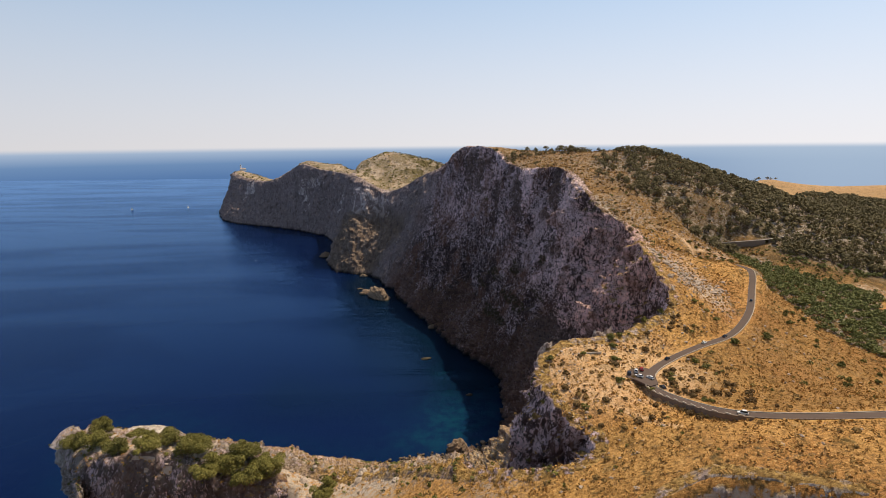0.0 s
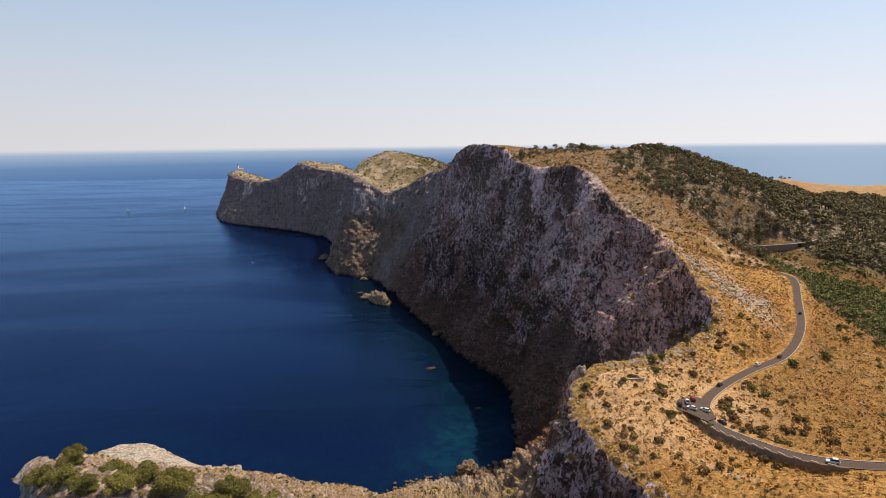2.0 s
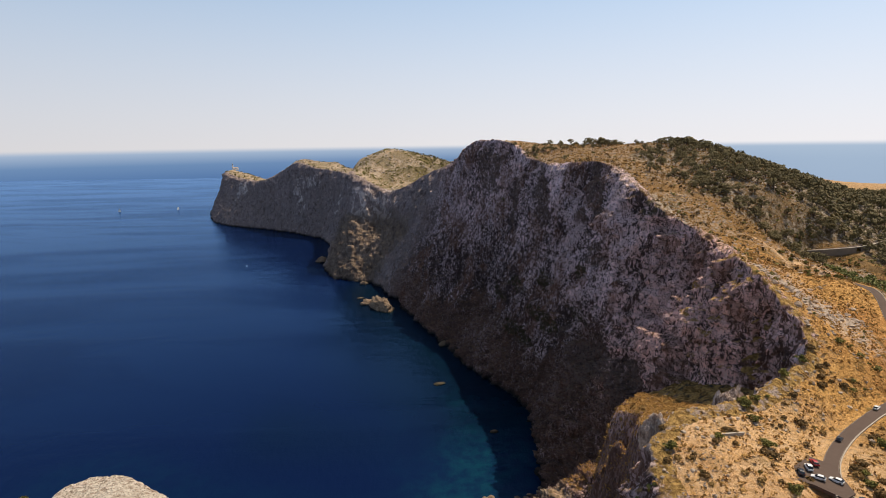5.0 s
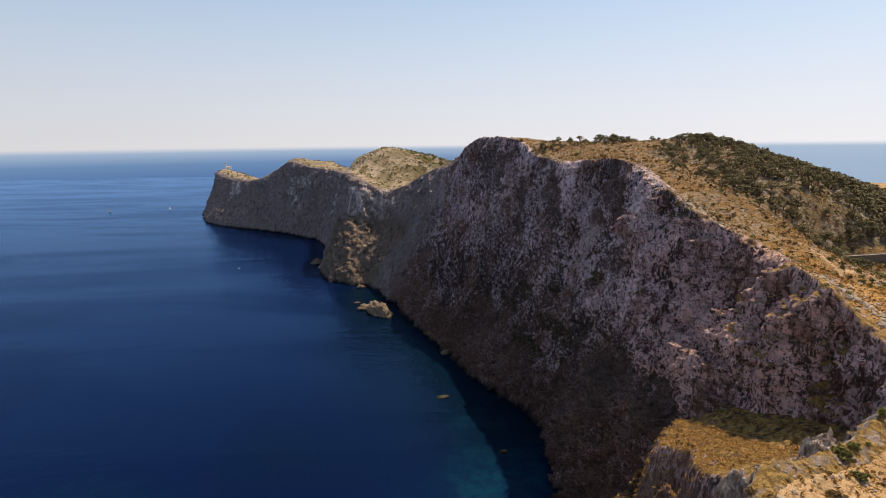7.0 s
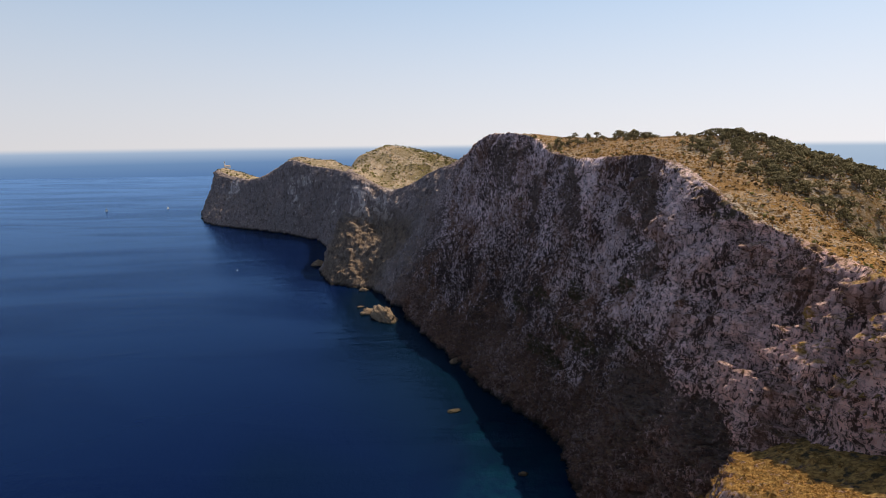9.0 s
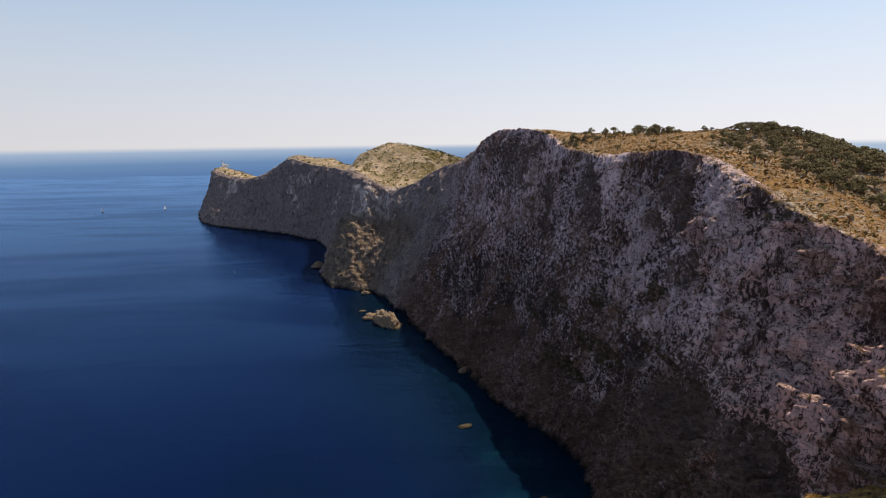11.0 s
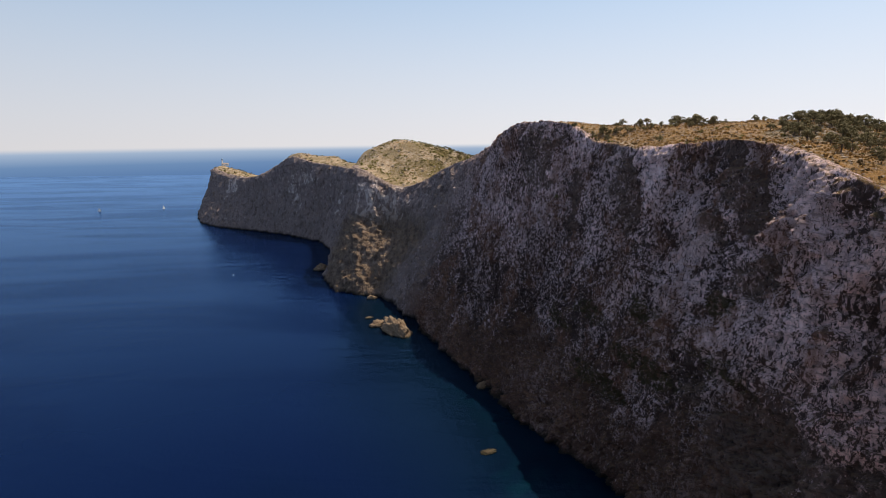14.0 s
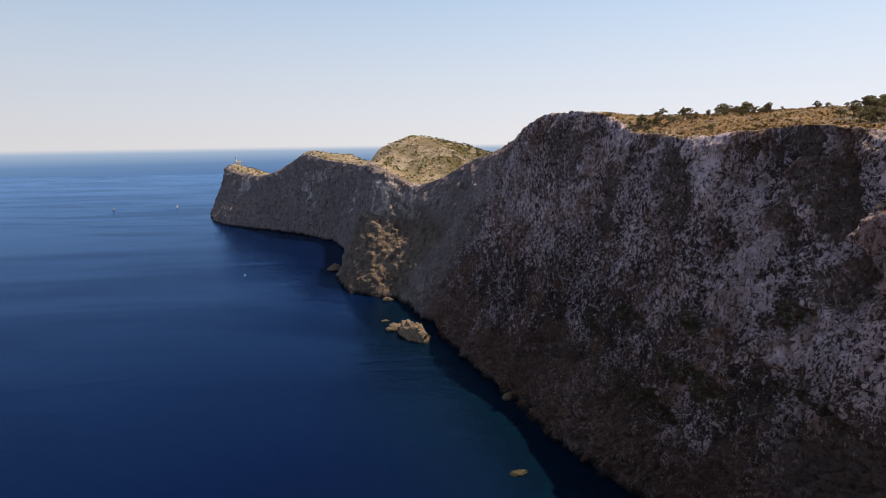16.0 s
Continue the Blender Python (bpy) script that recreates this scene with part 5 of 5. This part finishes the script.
rubble("field_stones", strewn, rng.uniform(0.2, 1.0, len(strewn)) ** 3 * 1.3 + 0.15, "pale stones strewn over the grass slope")


# ---- rocks in the water ----
def sea_rock(at, size, tall, label, turn=0.0, seed=1):
    bm = bmesh.new()
    bmesh.ops.create_icosphere(bm, subdivisions=5, radius=1.0)
    v = np.array([w.co for w in bm.verts])
    q = v * 1.7 + seed * 7.7
    grow = 1 + 0.40 * fbm(q * 0.8, 3, 0.55, seed) + 0.08 * fbm(q * 3, 3, 0.6, seed + 5, ridged=True)
    f1, f2, who, over = cellular(q * 2.2, seed + 9)
    grow += 0.20 * (who - 0.5) - 0.12 * over
    f1, f2, who, over = cellular(q * 5.0, seed + 19)
    grow += 0.05 * (who - 0.5) - 0.05 * over
    v = v * grow[:, None] * (size[0], size[1], tall)
    for w, c in zip(bm.verts, v):
        w.co = c
        w.co.z -= 0.12 * tall
    for f in bm.faces:
        f.smooth = True
    ob = part("sea_rock", bm, STONE_SEA)
    ob.matrix_world = pose(*at, 0, 0, 0, turn)
    return tagged(ob, label, "rock")


def wet_stone():
    k = Mat("shore_rock", 0.9, 0.2)
    c = k.mix(k.noise(4, 8, 0.7), (0.10, 0.068, 0.046), (0.33, 0.24, 0.16))
    c = k.mix(k.span(k.height(), 2.6, 0.8), c, (0.035, 0.032, 0.02))
    k.bump(k.noise(1.5, 8, 0.7), 1.2)
    return k.done(c)


STONE_SEA = wet_stone()
sea_rock((-128, 1042), (27, 15), 21, "sunlit brown rock islet at the foot of the cliff", -55, 1)
sea_rock((-158, 1072), (12, 9), 9, "low brown rock beside the islet", 20, 2)
sea_rock((-318, 1445), (15, 9), 15, "small brown rock stack off the headland", 10, 3)
sea_rock((-184, 1216), (9, 5), 6, "low pale rock at the waterline", 0, 4)
sea_rock((-176, 1108), (7, 4), 3, "low wet rock awash by the islet", 30, 5)
sea_rock((-19, 858), (8, 5), 7, "brown rock at the waterline below the cliff", 40, 6)
sea_rock((-25, 727), (7, 4), 1.6, "greenish rock shelf awash in the cove", 15, 7)
sea_rock((8, 790), (5, 3), 2.0, "dark wet rock awash below the cliff", 75, 8)
sea_rock((30, 612), (4, 2.5), 2.0, "pale wet rock awash in the cove", 15, 9)
sea_rock((12, 490), (11, 7), 11, "brown boulder on the shore of the cove", 15, 10)
shore_at = rng.uniform(27.5, 37.5, 500)
foot_p = spline(FOOT, shore_at) + rng.normal(size=(500, 2)) * 4
rubble("shore_stones", foot_p, rng.uniform(0.3, 1, 500) ** 3 * 2.4 + 0.3, "brown boulders along the shore of the cove", 0.1, rng.uniform(-0.5, 2.0, 500), STONE_SEA)


def pillar(at, size, label, seed):
    bm = bmesh.new()
    bmesh.ops.create_icosphere(bm, subdivisions=5, radius=1.0)
    v = np.array([w.co for w in bm.verts])
    q = v * 1.4 + seed * 5.1
    f1, f2, who, over = cellular(q * (2.6, 2.6, 1.2), seed + 3)
    grow = 1 + 0.3 * fbm(q, 3, 0.55, seed) + 0.3 * (who - 0.5) + 0.3 * np.minimum(f2 - f1, 0.3) + 0.05 * fbm(q * 5, 3, 0.6, seed + 7, ridged=True)
    for w, c in zip(bm.verts, v * grow[:, None] * size):
        w.co = c
    ob = part("rock_pillar", bm, PALE_ROCK)
    ob.matrix_world = pose(*at)
    return tagged(ob, label, "rock")


def pale_rock():
    k = Mat("bleached_rock", 0.93, 0.12)
    c = k.mix(k.span(k.noise(2.5, 8, 0.7, (1, 1, 0.5)), 0.40, 0.56), (0.22, 0.15, 0.115), (0.60, 0.48, 0.39))
    k.bump(k.noise(0.9, 8, 0.7), 0.8)
    return k.done(c)


PALE_ROCK = pale_rock()
pillar((93, 309, 175), (6.0, 5.0, 12.0), "cracked pale rock pillar at the rim of the notch", 3)
pillar((100, 314, 178), (5.0, 4.0, 9.0), "broken pale rock beside the pillar at the notch", 5)
pillar((60, 297, 176), (5.0, 3.5, 9.5), "pale broken rock at the tip of the promontory", 8)


# ---- road ----
ASPHALT = plain("asphalt", (0.115, 0.080, 0.062), 0.9, 0.2, size=6.0)
WORN = plain("worn_paint", (0.34, 0.29, 0.235), 0.8, 0.2, size=2.0)
PAINT = plain("white_paint", (0.72, 0.69, 0.62), 0.7, 0.3, size=2.0)
WALLSTONE = plain("wall_stone", (0.25, 0.195, 0.148), 0.93, 0.15, size=2.5, spread=0.5)
KERB = plain("kerb_stone", (0.50, 0.43, 0.34), 0.9, 0.15, size=3.0, spread=0.4)


def ribbon(line, left, right, lift, thick=0.25):
    """A strip along the line between two sideways offsets (to the left of travel +), with an underside."""
    d = np.gradient(line[:, :2], axis=0)
    side = np.stack([-d[:, 1], d[:, 0]], 1) / np.linalg.norm(d, axis=1, keepdims=True)
    n, rows = len(line), []
    for off, dz in ((left, -thick), (left, 0), (right, 0), (right, -thick)):
        off = np.broadcast_to(off, n)
        rows.append(np.c_[line[:, :2] + side * off[:, None], line[:, 2] + lift + dz])
    return np.concatenate(rows), grid_faces(4, n)


road = part("road", ribbon(road_line, 2.35, -2.35, 0.08, 0.4), ASPHALT)
tagged(road, "narrow grey asphalt coast road winding over the slope", "road", kind="structure")
part("edge_line", ribbon(road_line, 2.2, 2.10, 0.10, 0.03), WORN, road, "worn white edge line")
part("edge_line", ribbon(road_line, -2.10, -2.2, 0.10, 0.03), WORN, road, "worn white edge line")


def stretch(a, b):
    near_a = np.argmin(np.hypot(road_line[:, 0] - a[0], road_line[:, 1] - a[1]))
    near_b = np.argmin(np.hypot(road_line[:, 0] - b[0], road_line[:, 1] - b[1]))
    return road_line[min(near_a, near_b):max(near_a, near_b) + 1]


# paved lay-by outside the bend
bm = bmesh.new()
lay = [bm.verts.new(c) for c in ((90.5, 265.5, 180.1), (98, 261.5, 179.5), (104, 255.5, 178.4), (109, 258, 178.5), (112, 273, 179.2), (107, 277.5, 179.6), (98, 271.5, 180.0))]
bm.faces.new(lay)
made = bmesh.ops.extrude_face_region(bm, geom=bm.faces[:])["geom"]
bmesh.ops.translate(bm, vec=(0, 0, -1.2), verts=[g for g in made if isinstance(g, bmesh.types.BMVert)])
bmesh.ops.recalc_face_normals(bm, faces=bm.faces[:])
lay_by = tagged(part("lay_by", bm, ASPHALT), "small paved lay-by where cars are parked beside the road", "lay-by", kind="structure")
lay_by.location.z = 0.14

# dark retaining wall below the outer side of the bend, with white coping blocks
bend = stretch((104, 258), (131, 211))
wall = tagged(part("retaining_wall", ribbon(bend, -2.4, -3.2, 0.35, 4.2), WALLSTONE), "rough brown stone retaining wall under the road bend", "retaining wall")
at = even(bend.tolist(), 4.4)
block = bmesh.new()
box(block, (2.4, 0.5, 0.65), (0, 0, 0.3), 0.06)
block_mesh = bpy.data.meshes.new("coping_block")
block.to_mesh(block_mesh)
block.free()
block_mesh.materials.append(KERB)
p, q = spline(bend, at), spline(bend, np.minimum(at + 0.05, len(bend) - 1.0) + 1e-6)
for i in range(len(at) - 1):
    d = (spline(bend, at[i:i + 1] + 0.1) - p[i:i + 1])[0]
    turn = math.atan2(d[1], d[0])
    ob = new("coping_block", block_mesh)
    ob.parent = wall
    ob.matrix_local = Matrix.Translation((p[i][0] + 2.8 * math.sin(turn), p[i][1] - 2.8 * math.cos(turn), p[i][2] + 0.3)) @ Matrix.Rotation(turn, 4, "Z")
# pale kerb along the inner side
inner = stretch((262, 446), (185, 203))
tagged(part("kerb", ribbon(inner, 2.75, 2.4, 0.40, 0.9), KERB), "low pale stone kerb along the inner side of the road", "kerb", kind="structure")

# tall retaining wall of the upper road, at the foot of the wood
upper = np.array([(290, 579, 190.5), (312, 571, 193.0), (330, 567, 195.0), (343, 567, 196.0), (358, 573, 196.6), (372, 580, 197.0)], float)
upper = spline(upper, even(upper.tolist(), 4.0))
high = tagged(new("upper_road_wall"), "tall grey-brown stone retaining wall carrying the upper road", "retaining wall")
half = len(upper) * 2 // 3
part("wall_section", ribbon(upper[:half], 0.5, -0.5, 0.0, 8.5), WALLSTONE, high)
part("wall_section", ribbon(upper[half:] + (0.8, 0.6, 0.0), 0.5, -0.5, 0.0, 8.5), WALLSTONE, high)
part("coping", ribbon(upper, 0.7, -0.65, 0.35, 0.45), KERB, high)
tagged(part("upper_road", ribbon(upper, 6.5, 0.6, -0.25, 0.5), ASPHALT), "grey asphalt of the upper road behind its wall", "road", kind="structure")

# low pale wall at the viewpoint beside the notch
bm = bmesh.new()
box(bm, (8.4, 0.6, 1.1), (0, 0, 0.3), 0.08)
bm2 = thing("viewpoint_wall", pose(83, 284, float(lie(np.array([83.0]), np.array([284.0]))[0]), 0, 0, 5), "low pale stone wall at the cliff viewpoint", "wall")
part("wall_body", bm, KERB, bm2)
bm = bmesh.new()
box(bm, (8.6, 0.8, 0.12), (0, 0, 0.9), 0.03)
part("coping", bm, KERB, bm2)


# ---- cars ----
TYRE = plain("tyre", (0.02, 0.02, 0.02), 0.85, 0.2)
RIM = plain("wheel_rim", (0.45, 0.45, 0.46), 0.35, 0.5, 0.8)
LAMP = plain("lamp_glass", (0.75, 0.75, 0.72), 0.15, 0.6)
TAIL = plain("tail_lamp", (0.35, 0.02, 0.015), 0.2, 0.6)
PANE = plain("car_window", (0.018, 0.022, 0.028), 0.08, 0.6)
TRIM = plain("black_trim", (0.03, 0.03, 0.032), 0.6, 0.3)
COAT = {"white": plain("white_car_paint", (0.78, 0.78, 0.76), 0.25, 0.5), "red": plain("red_car_paint", (0.42, 0.02, 0.018), 0.25, 0.5),
        "black": plain("black_car_paint", (0.018, 0.019, 0.022), 0.2, 0.5), "grey": plain("dark_grey_car_paint", (0.06, 0.065, 0.075), 0.22, 0.5)}


def lofted(sections):
    """A closed body through cross sections (x, half width, z low, z high, rounding)."""
    bm, rings = bmesh.new(), []
    for x, w, lo, hi, r in sections:
        ring = [(x, -w, lo), (x, -w, hi - r), (x, -w + r, hi), (x, w - r, hi), (x, w, hi - r), (x, w, lo)]
        rings.append([bm.verts.new(c) for c in ring])
    for a, b in zip(rings[:-1], rings[1:]):
        for i in range(6):
            bm.faces.new((a[i], a[(i + 1) % 6], b[(i + 1) % 6], b[i]))
    bm.faces.new(rings[0])
    bm.faces.new(rings[-1][::-1])
    bmesh.ops.recalc_face_normals(bm, faces=bm.faces[:])
    return bm


def build_car(x, y, z, turn, colour, label, tall=1.0):
    ob = thing("car", pose(x, y, z, 0, 0, turn), label, "car", "cars on the road and lay-by")
    paint = COAT[colour]
    body = part("body", lofted([(-2.1, 0.72, 0.38, 0.72, 0.1), (-2.02, 0.82, 0.26, 0.92, 0.12), (-1.3, 0.86, 0.22, 0.96, 0.12), (0.8, 0.86, 0.22, 0.93, 0.12), (1.55, 0.83, 0.24, 0.82, 0.14),
                                (2.05, 0.74, 0.3, 0.7, 0.12), (2.12, 0.66, 0.36, 0.6, 0.08)]), paint, ob)
    part("roof", lofted([(-1.35, 0.62, 1.38 * tall, 1.43 * tall, 0.03), (-1.1, 0.66, 1.4 * tall, 1.49 * tall, 0.05), (-0.1, 0.66, 1.4 * tall, 1.5 * tall, 0.05), (0.3, 0.62, 1.36 * tall, 1.43 * tall, 0.03)]), paint, ob)
    part("windows", lofted([(-1.9, 0.7, 0.9, 0.96, 0.03), (-1.42, 0.63, 0.9, 1.38 * tall, 0.06), (0.32, 0.62, 0.9, 1.38 * tall, 0.06), (1.02, 0.7, 0.88, 0.93, 0.03)]), PANE, ob, "dark tinted car windows")
    for lx in (-1.28, 1.3):
        for ly in (-0.8, 0.8):
            bm = bmesh.new()
            cyl(bm, 0.31, 0.31, 0.2, (0, 0, 0), 14, 90)
            wheel = part("wheel", bm, TYRE, ob)
            wheel.location = (lx, ly, 0.31)
            bm = bmesh.new()
            cyl(bm, 0.19, 0.17, 0.04, (0, math.copysign(0.11, ly), 0), 10, 90)
            part("rim", bm, RIM, wheel, "bright metal wheel rim")
    for ly in (-0.55, 0.55):
        bm = bmesh.new()
        box(bm, (0.08, 0.3, 0.12), (2.08, ly, 0.62), 0.02)
        part("headlight", bm, LAMP, body)
        bm = bmesh.new()
        box(bm, (0.08, 0.24, 0.16), (-2.06, ly * 1.1, 0.74), 0.02)
        part("tail_light", bm, TAIL, body)
    bm = bmesh.new()
    box(bm, (0.1, 1.4, 0.14), (2.09, 0, 0.38), 0.03)
    box(bm, (0.1, 1.4, 0.14), (-2.09, 0, 0.42), 0.03)
    part("bumpers", bm, TRIM, body, "black plastic bumpers")
    return ob


def road_z(x, y):
    d, w, _ = nearest_on(road_line[:, :2], np.array([[x, y]], float))
    return float(np.interp(w[0], np.arange(len(road_line)), road_line[:, 2])) + 0.09


build_car(97.3, 267.3, 180.13, 70, "black", "black hatchback parked in the lay-by")
build_car(101.6, 269.8, 179.99, 75, "white", "white van parked between cars in the lay-by", 1.25)
build_car(105.6, 272.8, 179.77, 80, "red", "red hatchback parked in the lay-by")
build_car(101.4, 264.6, 179.64, 140, "white", "white hatchback parked at the edge of the lay-by")
build_car(106.8, 263.6, 179.1, 125, "white", "white estate car at the mouth of the lay-by")
for x, y, turn, colour, label in ((109.5, 254, 105, "black", "black car driving round the bend"), (126.0, 288.6, 40, "black", "black car on the coast road above the bend"),
                                  (156.5, 309.5, 35, "white", "white car on the straight of the coast road"), (173.5, 318.5, 40, "grey", "dark grey car on the straight of the coast road"),
                                  (126.5, 212.5, 155, "white", "white van beside the lower road"), (222, 377, 55, "black", "dark car high on the coast road")):
    build_car(x, y, road_z(x, y), turn, colour, label, 1.2 if "van" in label else 1.0)


# ---- lighthouse on the far cape ----
LIME = plain("white_limewash", (0.80, 0.79, 0.76), 0.8, 0.2, size=3.0, spread=0.1)
SLATE = plain("grey_dome", (0.25, 0.26, 0.28), 0.5, 0.4, 0.3)
TILE = plain("faded_tiles", (0.50, 0.37, 0.29), 0.85, 0.2)
GLASS = plain("lantern_glass", (0.10, 0.13, 0.15), 0.08, 0.6)
base_z = float(lie(np.array([-918.0]), np.array([2500.0]))[0])
light = thing("lighthouse", pose(-918, 2500, base_z, 0, 0, 20), "white lighthouse with keepers' house on the far cape", "lighthouse")
for name, material, rows in (("tower", LIME, [(2.9, 2.2, 15, 7.5)]), ("gallery", LIME, [(2.9, 2.9, 0.7, 15.3)]), ("lantern", GLASS, [(1.5, 1.5, 3.0, 17.1)]), ("dome", SLATE, [(1.75, 0.25, 1.9, 19.5)])):
    bm = bmesh.new()
    for r1, r2, deep, mid_z in rows:
        cyl(bm, r1, r2, deep, (0, 0, mid_z), 16)
    part(name, bm, material, light)
bm = bmesh.new()
box(bm, (20, 12, 7), (8, -3, 2.5), 0.15)
house = part("house", bm, LIME, light)
bm = bmesh.new()
box(bm, (20.6, 12.6, 2.0), (8, -3, 7.0), 0.0, 0, 0.55)
part("roof", bm, TILE, house, "faded tiled hipped roof")
for i in range(5):
    bm = bmesh.new()
    box(bm, (1.2, 0.2, 2.0), (0.5 + i * 3.8, -9.05, 3.2))
    part("window", bm, GLASS, house)


light.scale = (1.3, 1.3, 1.4)


# ---- boats ----
SAIL = plain("sail_cloth", (0.82, 0.81, 0.78), 0.8, 0.2)
HULL = plain("white_hull", (0.78, 0.78, 0.77), 0.3, 0.5)


def build_boat(x, y, turn, size, label, sailing=True):
    ob = thing("sailing_boat" if sailing else "motor_boat", pose(x, y, 0, 0, 0, turn), label, "boat")
    w = size * 0.14
    part("hull", lofted([(-size / 2, w * 0.7, -0.3, size * 0.1, 0.1), (-size * 0.2, w, -0.5, size * 0.1, 0.1), (size * 0.2, w * 0.8, -0.4, size * 0.11, 0.1), (size / 2, w * 0.12, 0.2, size * 0.13, 0.02)]), HULL, ob)
    bm = bmesh.new()
    box(bm, (size * 0.32, w * 1.1, size * 0.07), (-size * 0.04, 0, size * 0.12), 0.08)
    part("cabin", bm, HULL, ob)
    if sailing:
        bm = bmesh.new()
        cyl(bm, 0.14, 0.08, size * 1.25, (size * 0.05, 0, size * 0.7), 8)
        part("mast", bm, RIM, ob)
        for name, a, b in (("mainsail", (-size * 0.42, 0), (size * 0.03, size * 1.2)), ("jib", (size * 0.46, 0), (size * 0.08, size * 1.05))):
            bm = bmesh.new()
            for side in (-0.06, 0.06):
                bm.verts.new((a[0], side, size * 0.18))
                bm.verts.new((b[0], side, size * 0.18))
                bm.verts.new((b[0], side, b[1]))
                bm.verts.new((a[0] * 0.45 + b[0] * 0.55, side + size * 0.03, size * 0.5))
            bmesh.ops.convex_hull(bm, input=bm.verts[:])
            part(name, bm, SAIL, ob)
    return ob


build_boat(-1492, 2601, 35, 13, "white sailing boat under sail on the open sea")
build_boat(-1251, 2662, 60, 12, "white sailing boat far off the cape")
build_boat(-497, 1409, 110, 8, "small white motor boat on the blue water", False)
